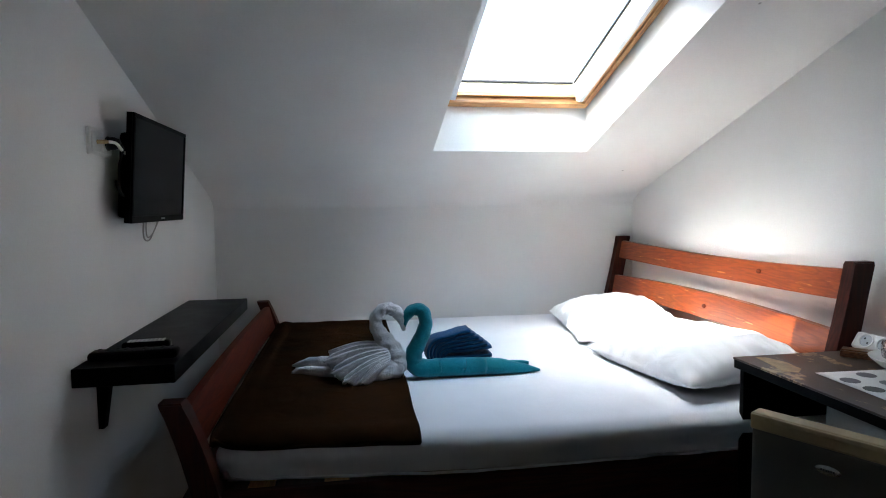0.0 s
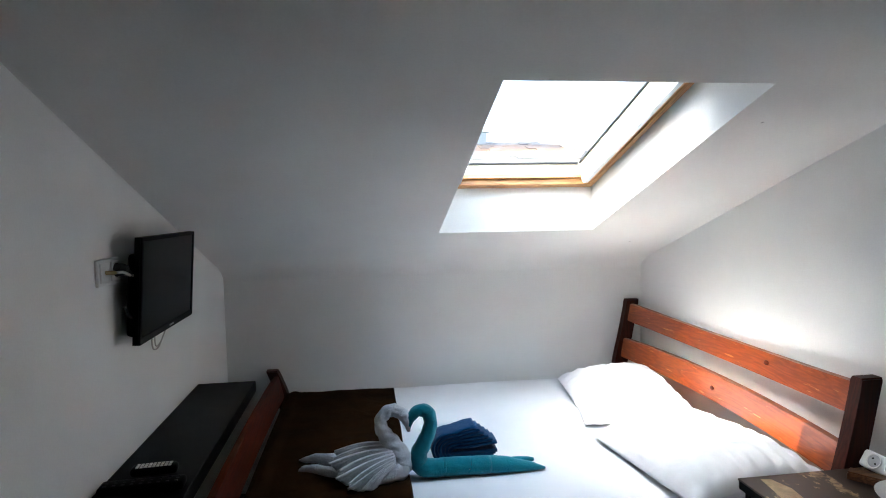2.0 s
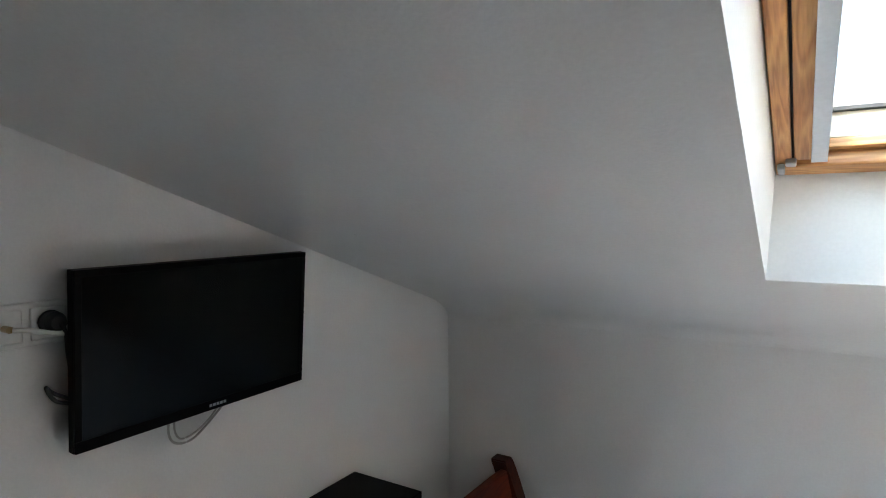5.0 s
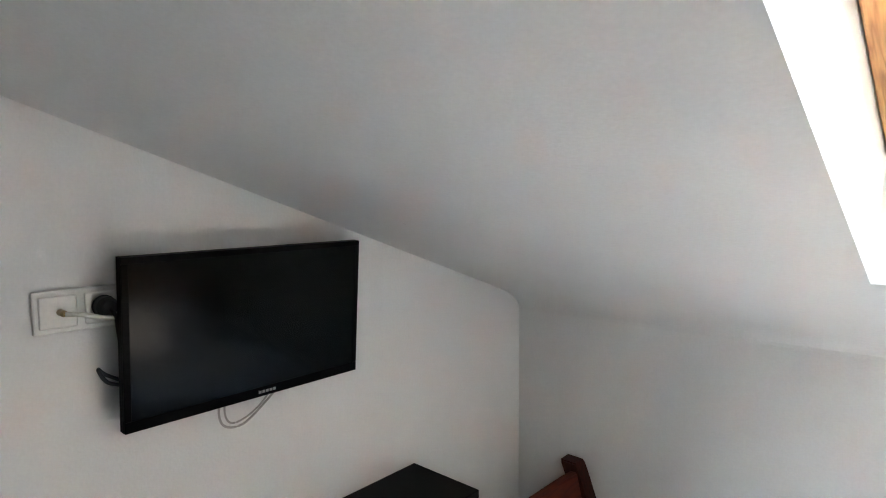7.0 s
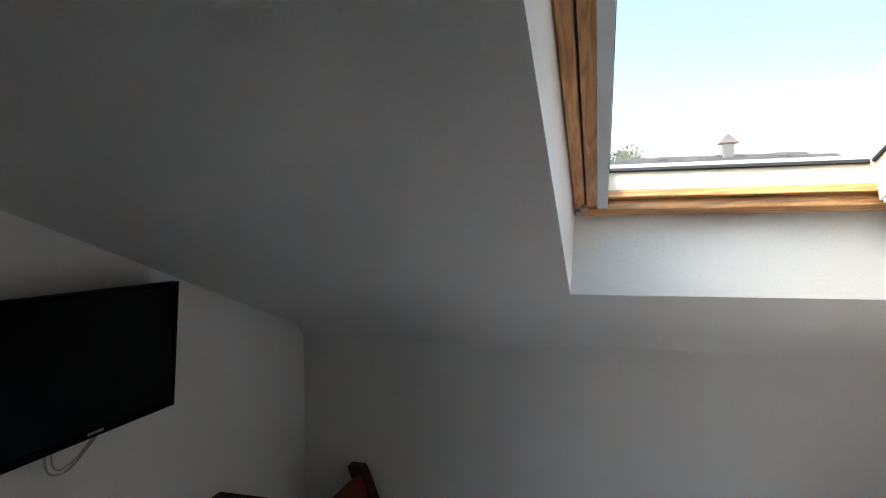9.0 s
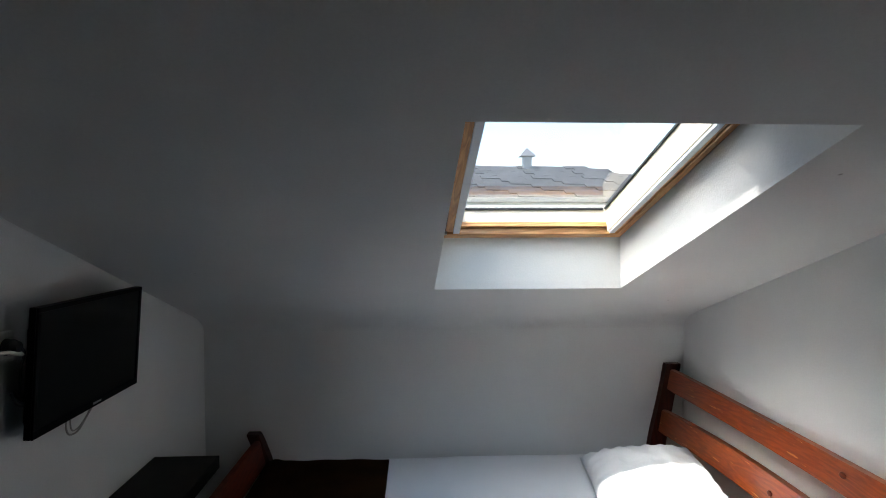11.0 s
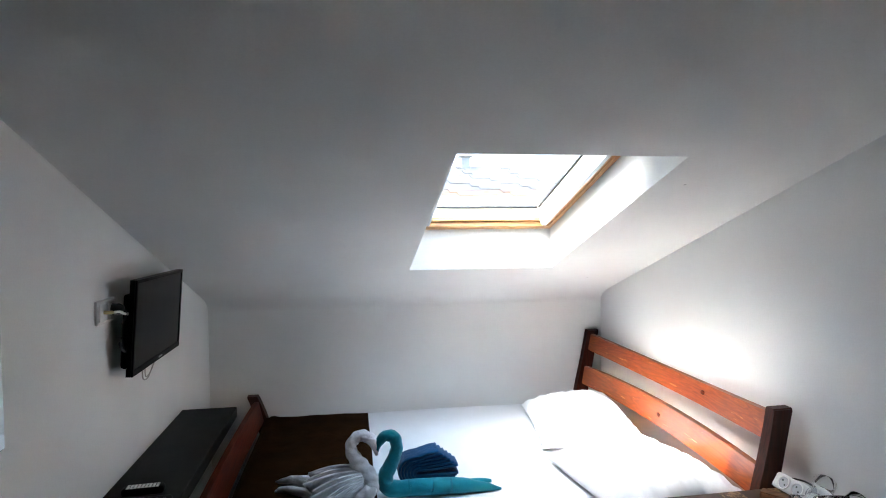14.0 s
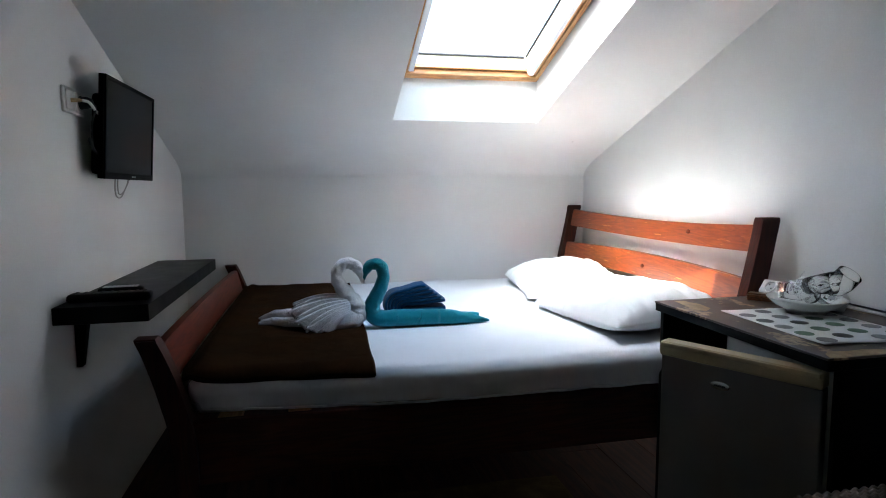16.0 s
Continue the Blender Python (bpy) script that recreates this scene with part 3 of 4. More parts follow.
bpart("side_rail", box(-0.66, 1.20, 3.33, 3.358, 0.24, 0.438, 0.004), M_CHERRY_SHADED)
for i in range(9):
    x = -0.58 + i * 0.21
    bpart("slat", box(x, x + 0.07, 1.702, 3.328, 0.41, 0.43, 0.002), M_PINE_SIDE)

# ---- bedding ----
MX0, MX1, MY0, MY1, MTOP = -0.655, 1.205, 1.655, 3.352, 0.570


def near_edge(x):
    """The mattress lies a little askew: its near edge draws back towards the foot."""
    return MY0 + 0.075 * max(0.0, min(1.0, (0.05 - x) / 0.70))


def top_of_mattress(x, y):
    d = min(x - MX0, MX1 - x, y - near_edge(x), MY1 - y)
    r = 0.05
    drop = 0.0 if d >= r else r - math.sqrt(max(0.0, r * r - (r - max(d, 0.0)) ** 2))
    return MTOP - drop * 0.45 + 0.006 * noise.noise((x * 2.3, y * 2.3, 1.0)) + 0.002 * noise.noise((x * 9, y * 5, 4.0))


def mattress_mesh():
    nx, ny = 110, 100
    def f(a, b):
        x = MX0 + (MX1 - MX0) * a
        y = near_edge(x) + (MY1 - near_edge(x)) * b
        return (x, y, top_of_mattress(x, y))
    bm = grid(nx, ny, f)
    # sides, with soft folds of the sheet running down to the hem
    loops = []
    for k in range(nx * 2 + ny * 2):
        if k < nx:
            x = MX0 + (MX1 - MX0) * k / nx
            loops.append((x, near_edge(x), 0, -1))
        elif k < nx + ny:
            loops.append((MX1, MY0 + (MY1 - MY0) * (k - nx) / ny, 1, 0))
        elif k < 2 * nx + ny:
            loops.append((MX1 - (MX1 - MX0) * (k - nx - ny) / nx, MY1, 0, 1))
        else:
            loops.append((MX0, MY1 - (MY1 - near_edge(MX0)) * (k - 2 * nx - ny) / ny, -1, 0))
    rows = []
    for j in range(9):
        t = j / 8
        row = []
        for x, y, ox, oy in loops:
            z0 = top_of_mattress(x, y)
            z = z0 + (0.449 - z0) * t
            hem = 0.012 * noise.noise((x * 3.1, y * 3.1, 0.5)) * t
            s = 0.010 * math.sin(math.pi * min(1, t * 1.6)) - 0.030 * t ** 1.5 + 0.006 * noise.noise((x * 14 + z * 9, y * 14, z * 20)) * math.sin(math.pi * t)
            row.append(bm.verts.new((x + ox * s, y + oy * s, z + hem)))
        rows.append(row)
    n = len(loops)
    for r0, r1 in zip(rows, rows[1:]):
        for k in range(n):
            bm.faces.new((r0[k], r0[(k + 1) % n], r1[(k + 1) % n], r1[k]))
    bm.faces.new(rows[-1])
    bmesh.ops.remove_doubles(bm, verts=bm.verts, dist=0.0004)
    return bm


mattress = empty("mattress", 0.28, 2.5, 0.44, label="double mattress in a white fitted sheet on the bed", category="mattress")
cover = part("fitted_sheet", mattress_mesh(), M_SHEET, mattress, "smooth white cotton sheet", True)
cover.matrix_parent_inverse = mattress.matrix_basis.inverted()
seam = part("hem", tube([(MX0 + 0.02 + (MX1 - MX0 - 0.04) * i / 60, near_edge(MX0 + 0.02 + (MX1 - MX0 - 0.04) * i / 60) + 0.028 + 0.003 * noise.noise((i * 0.4, 0.0, 0.0)), 0.447 + 0.004 * noise.noise((i * 0.3, 2.0, 0.0))) for i in range(61)], 0.0045, 8), M_SHEET, mattress, "gathered elastic hem", True)
seam.matrix_parent_inverse = mattress.matrix_basis.inverted()

BX0, BX1, BY1 = -0.672, -0.097, 3.275


def blanket_mesh(nx=60, ny=130):
    def skin(lift):
        def f(a, b):
            edge = 0.010 * noise.noise((0.3, b * 6, 2.0))
            x = BX0 + (BX1 + edge - BX0) * a
            near = near_edge(x) - 0.004
            y = near + (BY1 - near) * b + 0.008 * noise.noise((a * 4, 0.2, 5.0))
            over = max(0.0, near_edge(x) + 0.012 - y)
            z = top_of_mattress(x, max(y, near_edge(x) + 0.016)) + 0.003 + lift + 0.004 * (noise.noise((x * 6, y * 4, 8.0)) + 0.4)
            rise = max(0.0, (-0.60 - x)) * 0.4
            return (x, y - over * 0.45, z - over * 1.15 + rise)
        return f
    bm = bmesh.new()
    grids = []
    for lift in (0.0, 0.011):
        f = skin(lift)
        grids.append([[bm.verts.new(f(i / nx, j / ny)) for j in range(ny + 1)] for i in range(nx + 1)])
    for g in grids:
        for i in range(nx):
            for j in range(ny):
                bm.faces.new((g[i][j], g[i + 1][j], g[i + 1][j + 1], g[i][j + 1]))
    lo_, hi_ = grids
    ring = [(i, 0) for i in range(nx)] + [(nx, j) for j in range(ny)] + [(i, ny) for i in range(nx, 0, -1)] + [(0, j) for j in range(ny, 0, -1)]
    for (i, j), (p, q) in zip(ring, ring[1:] + ring[:1]):
        bm.faces.new((lo_[i][j], lo_[p][q], hi_[p][q], hi_[i][j]))
    return bm


blanket = tagged(part("blanket", blanket_mesh(), M_BROWN, None, "", True), "dark brown blanket spread over the foot of the bed", "blanket")
hem = spline([(BX0 + 0.01, 1.719, 0.575), (-0.6, 1.716, 0.553), (-0.4, 1.695, 0.552), (-0.25, 1.680, 0.552), (BX1 - 0.004, 1.663, 0.551)], 8)
part("hem", tube([p + Vector((0, 0.002, 0.004 * noise.noise(p * 9))) for p in hem], 0.007, 8), M_BROWN, blanket, "stitched hem", True)


def pillow_mesh(length, width, thick, seed):
    """A stuffed case: lens-shaped, drawn-in seams with puckers and pointed corners."""
    n = 44
    bm = bmesh.new()
    sheets = []
    for s in (1, -1):
        g = []
        for i in range(n + 1):
            row = []
            for j in range(n + 1):
                a, b = i / n * 2 - 1, j / n * 2 - 1
                e = max(0.0, (1 - abs(a) ** 2.6)) ** 0.55 * max(0.0, (1 - abs(b) ** 2.6)) ** 0.55
                pull = 1 - 0.055 * (1 - abs(b) ** 2) * abs(a) ** 4
                pull2 = 1 - 0.06 * (1 - abs(a) ** 2) * abs(b) ** 4
                x, y = a * width / 2 * pull, b * length / 2 * pull2
                rim = max(abs(a), abs(b))
                puck = 0.009 * math.sin(26 * (a if abs(b) > abs(a) else b) + seed) * max(0, rim - 0.55) / 0.45 * (1 - max(0, rim - 0.93) / 0.07)
                crease = 0.020 * noise.noise((x * 7 + seed, y * 7, s)) * e + 0.010 * noise.noise((x * 17, y * 12 + seed, s)) * e
                z = s * thick * (0.62 if s > 0 else 0.38) * e + (puck + crease) * (1 if s > 0 else 0.3)
                row.append(bm.verts.new((x, y, z + 0.002 * s)))
            g.append(row)
        sheets.append(g)
    for g in sheets:
        for i in range(n):
            for j in range(n):
                bm.faces.new((g[i][j], g[i + 1][j], g[i + 1][j + 1], g[i][j + 1]))
    ring = [(i, 0) for i in range(n)] + [(n, j) for j in range(n)] + [(i, n) for i in range(n, 0, -1)] + [(0, j) for j in range(n, 0, -1)]
    for (i, j), (p, q) in zip(ring, ring[1:] + ring[:1]):
        bm.faces.new((sheets[0][i][j], sheets[0][p][q], sheets[1][p][q], sheets[1][i][j]))
    return bm


p1 = tagged(part("pillow", pillow_mesh(0.68, 0.50, 0.175, 1.3), M_PILLOW, None, "", True), "plump white pillow in a creased case on the mattress", "pillow", "bed pillows")
p1.matrix_basis = pose(0.975, 2.095, 0.632, -3, -4, 5)
p2 = tagged(part("pillow", pillow_mesh(0.64, 0.50, 0.16, 4.1), M_PILLOW, None, "", True), "plump white pillow in a creased case beside the knee wall", "pillow", "bed pillows")
p2.matrix_basis = pose(1.005, 2.815, 0.630, 2, -6, -8)

# ---- towel swans ----
SY = 2.20
white = empty("towel_swan", -0.2, SY, MTOP, label="grey-white towel folded into a swan on the blanket", category="towel")
teal = empty("towel_swan", 0.1, SY, MTOP, label="teal towel folded into a swan on the white sheet", category="towel")


def spart(name, bm, material, parent, label="", smooth=True):
    ob = part(name, bm, material, parent, label, smooth)
    ob.matrix_parent_inverse = parent.matrix_basis.inverted()
    return ob


def swept(rows, sides=18, wob=0.05, n=6, flat=1.0):
    """rows of (x, y, z, radius)"""
    r = spline([Vector(q) for q in rows], n)
    return tube([q.to_3d() for q in r], [max(0.002, q[3]) for q in r], sides, None, True, flat, wob)


spart("neck", swept([(-0.094, SY, 0.752, 0.006), (-0.104, SY, 0.795, 0.018), (-0.126, SY, 0.826, 0.022), (-0.165, SY, 0.834, 0.022), (-0.196, SY, 0.803, 0.022), (-0.189, SY, 0.757, 0.025), (-0.156, SY, 0.708, 0.032), (-0.124, SY, 0.658, 0.036), (-0.120, SY, 0.622, 0.036), (-0.150, SY + 0.01, 0.606, 0.028)], wob=0.13, sides=24, n=10), M_WTOWEL, white, "twisted towel neck")
spart("base", swept([(-0.115, SY + 0.01, 0.640, 0.030), (-0.135, SY - 0.015, 0.615, 0.038), (-0.185, SY - 0.035, 0.606, 0.034), (-0.225, SY - 0.05, 0.598, 0.022)], wob=0.16, sides=24), M_WTOWEL, white, "twisted base of the neck")
spart("body", swept([(-0.15, SY + 0.04, 0.625, 0.040), (-0.25, SY + 0.06, 0.625, 0.040), (-0.34, SY + 0.08, 0.612, 0.028)]), M_WTOWEL, white)
spart("tail", swept([(-0.33, SY + 0.085, 0.612, 0.026), (-0.40, SY + 0.12, 0.615, 0.026), (-0.445, SY + 0.15, 0.612, 0.018), (-0.485, SY + 0.175, 0.598, 0.013), (-0.515, SY + 0.19, 0.592, 0.003)], wob=0.10, flat=0.7), M_WTOWEL, white, "pointed towel corner")
spart("tail", swept([(-0.30, SY + 0.01, 0.602, 0.022), (-0.39, SY + 0.05, 0.598, 0.022), (-0.45, SY + 0.09, 0.596, 0.018), (-0.49, SY + 0.105, 0.592, 0.013), (-0.508, SY + 0.10, 0.590, 0.003)], wob=0.10, flat=0.7), M_WTOWEL, white, "pointed towel corner")


def skirt():
    """Pleats that fan out from the neck over the body."""
    apex = spline([Vector((-0.176, SY + 0.02, 0.708)), Vector((-0.160, SY - 0.028, 0.694)), Vector((-0.148, SY - 0.045, 0.672)), Vector((-0.150, SY - 0.050, 0.648))], 14)
    hemline = spline([Vector((-0.350, SY + 0.08, 0.664)), Vector((-0.376, SY + 0.03, 0.648)), Vector((-0.358, SY - 0.03, 0.622)), Vector((-0.325, SY - 0.08, 0.600)), Vector((-0.280, SY - 0.105, 0.590)), Vector((-0.235, SY - 0.10, 0.586))], 14)
    bm = bmesh.new()
    m, k = 84, 22
    sheets = []
    for off in (0.0, -0.006):
        g = []
        for i in range(m + 1):
            t = i / m
            a, b = apex[min(len(apex) - 1, round(t * (len(apex) - 1)))], None
            fa, fb = t * (len(apex) - 1), t * (len(hemline) - 1)
            ia, ib = min(int(fa), len(apex) - 2), min(int(fb), len(hemline) - 2)
            a = apex[ia].lerp(apex[ia + 1], fa - ia)
            b = hemline[ib].lerp(hemline[ib + 1], fb - ib)
            row = []
            for j in range(k + 1):
                s = j / k
                p = a.lerp(b, s)
                ph = 2 * math.pi * 9 * t
                fold = (abs(math.sin(ph / 2)) ** 0.7 - 0.5) * 0.036 * s ** 0.7
                arch = 0.022 * math.sin(math.pi * s) * (1 - 0.4 * t)
                edge = 0.014 * math.sin(ph * 0.5 + 0.6) * s ** 3
                row.append(bm.verts.new(p + Vector((-edge, -fold * 0.7 - arch * 0.35, fold * 0.7 + arch * 0.8 + off + 0.004))))
            g.append(row)
        sheets.append(g)
    for g in sheets:
        for i in range(m):
            for j in range(k):
                bm.faces.new((g[i][j], g[i + 1][j], g[i + 1][j + 1], g[i][j + 1]))
    a, b = sheets
    for i in range(m):
        bm.faces.new((a[i][k], a[i + 1][k], b[i + 1][k], b[i][k]))
    return bm


spart("pleated_wing", skirt(), M_WTOWEL, white, "fanned pleats of the towel")
spart("neck", swept([(-0.096, SY, 0.752, 0.005), (-0.092, SY, 0.792, 0.016), (-0.062, SY, 0.826, 0.022), (-0.026, SY, 0.820, 0.025), (-0.014, SY, 0.775, 0.025), (-0.032, SY, 0.720, 0.028), (-0.057, SY, 0.672, 0.031), (-0.062, SY, 0.632, 0.034), (-0.03, SY, 0.608, 0.034), (0.04, SY, 0.606, 0.034)], wob=0.06, sides=22, n=9), M_TEAL, teal, "bent towel neck")
spart("body", swept([(0.03, SY, 0.606, 0.0345), (0.12, SY, 0.605, 0.034), (0.135, SY, 0.604, 0.0345), (0.21, SY, 0.602, 0.033)], wob=0.02), M_TEAL, teal)
spart("tail", swept([(0.195, SY, 0.602, 0.031), (0.24, SY, 0.600, 0.033), (0.31, SY - 0.005, 0.593, 0.025), (0.37, SY - 0.01, 0.586, 0.016), (0.418, SY - 0.02, 0.581, 0.004)], wob=0.05), M_TEAL, teal, "tapered towel tail")
spart("tail_fold", swept([(0.29, SY + 0.03, 0.592, 0.018), (0.345, SY + 0.025, 0.598, 0.014), (0.385, SY + 0.02, 0.600, 0.006)], wob=0.08), M_TEAL, teal)


def folded_towel(towel):
    """Nested folds, rounded at one end and fanned out at the other."""
    y0, y1 = 2.268, 2.365
    for k in range(6):
        bm = bmesh.new()
        h = 0.058 - 0.0098 * k
        cx, cz = 0.076 + 0.003 * k, 0.641 - 0.002 * k
        tu = k / 5
        up = [Vector((0.182 + 0.084 * tu, 0.722 - 0.066 * tu)), Vector((0.14 + 0.03 * tu, cz + h + 0.016 - 0.010 * tu)), Vector((0.10, cz + h + 0.004))]
        arc = [Vector((cx - math.sin(t) * h * 1.02, cz + math.cos(t) * h)) for t in [math.pi * q / 8 for q in range(1, 8)]]
        down = [Vector((0.11, cz - h)), Vector((0.18, cz - h * 0.97)), Vector((0.232 + 0.007 * k, cz - h * 0.90))]
        line = spline(up + arc + down, 4)
        rings = []
        for i, p in enumerate(line):
            d = (line[min(i + 1, len(line) - 1)] - line[max(i - 1, 0)]).normalized()
            nrm = Vector((-d.y, d.x))
            ring = []
            for s in range(14):
                t = 2 * math.pi * s / 14
                c, sn = math.cos(t), math.sin(t)
                yy = (y0 + y1) / 2 + (y1 - y0) / 2 * math.copysign(abs(c) ** 0.25, c) + 0.004 * noise.noise((p.x * 30, k, s))
                q = p + nrm * (0.0072 * math.copysign(abs(sn) ** 0.6, sn) + 0.001 * noise.noise((p.x * 50, k * 3, s * 0.5)))
                ring.append(bm.verts.new((q.x - 0.014, yy, q.y)))
            rings.append(ring)
        for r0, r1 in zip(rings, rings[1:]):
            for s in range(14):
                bm.faces.new((r0[s], r0[(s + 1) % 14], r1[(s + 1) % 14], r1[s]))
        bm.faces.new(rings[0]), bm.faces.new(rings[-1])
        spart("layer", bm, M_BLUE, towel)


folded_towel(empty("folded_towel", 0.14, 2.38, MTOP, label="deep blue towel folded in layers behind the teal swan", category="towel"))

# ---- wall shelf and remotes ----
shelf = empty("wall_shelf", XL, 2.26, 0.745, label="black laminate wall shelf on two brackets", category="shelf")


def hpart(name, bm, material, parent, label="", smooth=False):
    ob = part(name, bm, material, parent, label, smooth)
    ob.matrix_parent_inverse = parent.matrix_basis.inverted()
    return ob


hpart("board", box(XL + 0.001, -0.747, 1.703, 2.818, 0.748, 0.798, 0.0025), M_BLACKWOOD, shelf)
for y in (1.848, 2.640):
    bm = prism([(XL + 0.001, 0.747), (XL + 0.001, 0.585), (XL + 0.016, 0.585), (XL + 0.040, 0.735), (XL + 0.20, 0.7395), (XL + 0.20, 0.747)], "y", y, y + 0.026)
    hpart("bracket", bm, M_PLASTIC, shelf, "tapered black bracket")


def remote(x, y, rz, body, keys, label, length=0.17, w=0.045):
    r = empty("remote_control", x, y, 0.798, rz, label=label, category="remote control")
    bm = box(-length / 2, length / 2, -w / 2, w / 2, 0.0, 0.026, 0.010, 3)
    part("body", bm, body, r, "", True)
    for i in range(9):
        for j in range(3):
            cx, cy = -length / 2 + 0.02 + i * (length - 0.04) / 8, (j - 1) * w * 0.27
            part("button", box(cx - 0.0045, cx + 0.0045, cy - 0.0035, cy + 0.0035, 0.0255, 0.028, 0.001, 1), keys, r)
    return r


remote(-0.872, 1.79, 2, M_PLASTIC, M_RUBBER, "black television remote lying on the shelf", 0.225, 0.056)
remote(-0.875, 1.895, 4, M_PLASTIC, M_WPLASTIC, "black remote with pale buttons on the shelf", 0.13, 0.04)

# ---- television ----
tv = empty("television", -0.92, 2.266, 1.165, label="flat black wall-mounted television, switched off", category="television")


def lean_tv(bm):
    return moved(bm, Matrix.Translation((-0.922, 2.266, 1.331)) @ Matrix.Rotation(radians(4.2), 4, "Y"))


hpart("bezel", lean_tv(prism([(-0.276, -0.168), (0.276, -0.168), (0.276, 0.166), (-0.276, 0.166)], "x", -0.020, -0.004)), M_PLASTIC, tv, "black plastic casing")
for a in ((-0.276, 0.276, 0.153, 0.166), (-0.276, 0.276, -0.168, -0.146), (-0.276, -0.263, -0.146, 0.153), (0.263, 0.276, -0.146, 0.153)):
    hpart("bezel_strip", lean_tv(box(-0.0038, 0.003, *a, 0.0012, 1)), M_PLASTIC, tv)
hpart("screen", lean_tv(box(-0.0038, 0.0005, -0.2628, 0.2628, -0.1458, 0.1528)), M_SCREEN, tv, "dark glossy screen")
hpart("back_cover", lean_tv(box(-0.060, -0.0202, -0.225, 0.225, -0.155, 0.11, 0.012)), M_PLASTIC, tv)
for i in range(5):
    hpart("badge_bar", lean_tv(box(0.003, 0.0036, 0.0 + i * 0.009, 0.0065 + i * 0.009, -0.160, -0.154)), M_GREYPL, tv)
hpart("wall_mount", box(XL + 0.001, -0.965, 2.20, 2.33, 1.26, 1.40, 0.004), M_STEEL, tv, "steel wall mount")

sock = empty("wall_socket", XL, 1.946, 1.40, label="white double wall plate with antenna and power sockets", category="socket")
hpart("plate", box(XL + 0.0005, XL + 0.011, 1.871, 2.021, 1.361, 1.440, 0.004), M_WPLASTIC, sock)
for y in (1.880, 1.953):
    hpart("insert", box(XL + 0.0112, XL + 0.0145, y, y + 0.060, 1.371, 1.430, 0.003), M_WPLASTIC, sock)
hpart("power_outlet", moved(disc(0.021, 0.003), pose(XL + 0.0146, 1.984, 1.402, 0, 90, 0)), M_HOLE, sock, "round power outlet")
hpart("plug", moved(lathe([(0.019, 0), (0.019, 0.016), (0.013, 0.03), (0.006, 0.034)]), pose(XL + 0.0178, 1.984, 1.402, 0, 90, 0)), M_RUBBER, sock, "black power plug")
hpart("antenna_jack", moved(lathe([(0.006, 0), (0.006, 0.022), (0.004, 0.03)]), pose(XL + 0.0147, 1.913, 1.40, 0, 90, 0)), M_BRASS, sock, "brass antenna connector")


def cable(name, pts, r, m, label, sides=8):
    line = spline([Vector(p) for p in pts], 8)
    return tagged(part(name, tube(line, r, sides), m, None, "", True), label, "cable")


cable("antenna_cable", [(-0.955, 1.913, 1.40), (-0.945, 1.935, 1.398), (-0.945, 1.97, 1.387), (-0.952, 2.01, 1.380), (-0.955, 2.06, 1.375)], 0.0046, M_CABLE, "white antenna cable from the wall plate to the television")
cable("black_cable", [(-0.951, 1.984, 1.402), (-0.945, 1.99, 1.385), (-0.962, 2.0, 1.34), (-0.968, 2.01, 1.28), (-0.966, 2.02, 1.25), (-0.962, 1.975, 1.275), (-0.958, 1.960, 1.29), (-0.955, 1.975, 1.262), (-0.96, 2.02, 1.247), (-0.965, 2.05, 1.25)], 0.0036, M_RUBBER, "black power cord bundled behind the television")
cable("hanging_cable", [(-0.962, 2.20, 1.20), (-0.966, 2.19, 1.14), (-0.968, 2.205, 1.105), (-0.966, 2.245, 1.10), (-0.964, 2.29, 1.128), (-0.96, 2.33, 1.165), (-0.958, 2.345, 1.20)], 0.0026, M_GREYCABLE, "grey cable hanging in a loop below the television")
cable("hanging_cable", [(-0.958, 2.21, 1.20), (-0.960, 2.20, 1.145), (-0.962, 2.215, 1.112), (-0.960, 2.255, 1.118), (-0.958, 2.30, 1.150), (-0.956, 2.335, 1.20)], 0.0022, M_GREYCABLE, "thin grey cable looped below the television")

# ---- mirror on the side wall ----
mir = empty("wall_mirror", XL, 1.05, 1.15, label="frameless upright wall mirror with dark glass edge", category="mirror")
hpart("mirror_glass", box(XL + 0.0045, XL + 0.006, 0.722, 1.359, 1.162, 1.934), M_MIRROR, mir, "silvered glass")
hpart("backing", box(XL + 0.0005, XL + 0.004, 0.72, 1.361, 1.16, 1.936), M_MEDGE, mir, "dark backing edge")

# ---- desk, fridge and what stands on it ----
TZ = 0.735
desk = empty("desk", 1.13, 1.335, 0, label="worn black laminate desk with peeling brown top", category="desk")
hpart("top", box(0.864, XR - 0.004, 0.985, 1.686, TZ - 0.006, TZ, 0.001, 1), M_DESK, desk, "dark top with peeled tan patches")
hpart("top_board", box(0.866, XR - 0.004, 0.987, 1.684, TZ - 0.032, TZ - 0.0062, 0.002), M_BLACKWOOD, desk, "black board edge")
hpart("side_panel", box(0.880, XR - 0.006, 1.655, 1.673, 0.0, TZ - 0.0325, 0.001), M_BLACKWOOD, desk)
hpart("side_panel", box(0.900, XR - 0.006, 0.99, 1.004, 0.0, TZ - 0.0325, 0.001), M_BLACKWOOD, desk)
hpart("back_panel", box(XR - 0.02, XR - 0.008, 1.005, 1.654, 0.12, TZ - 0.0325), M_BLACKWOOD, desk)

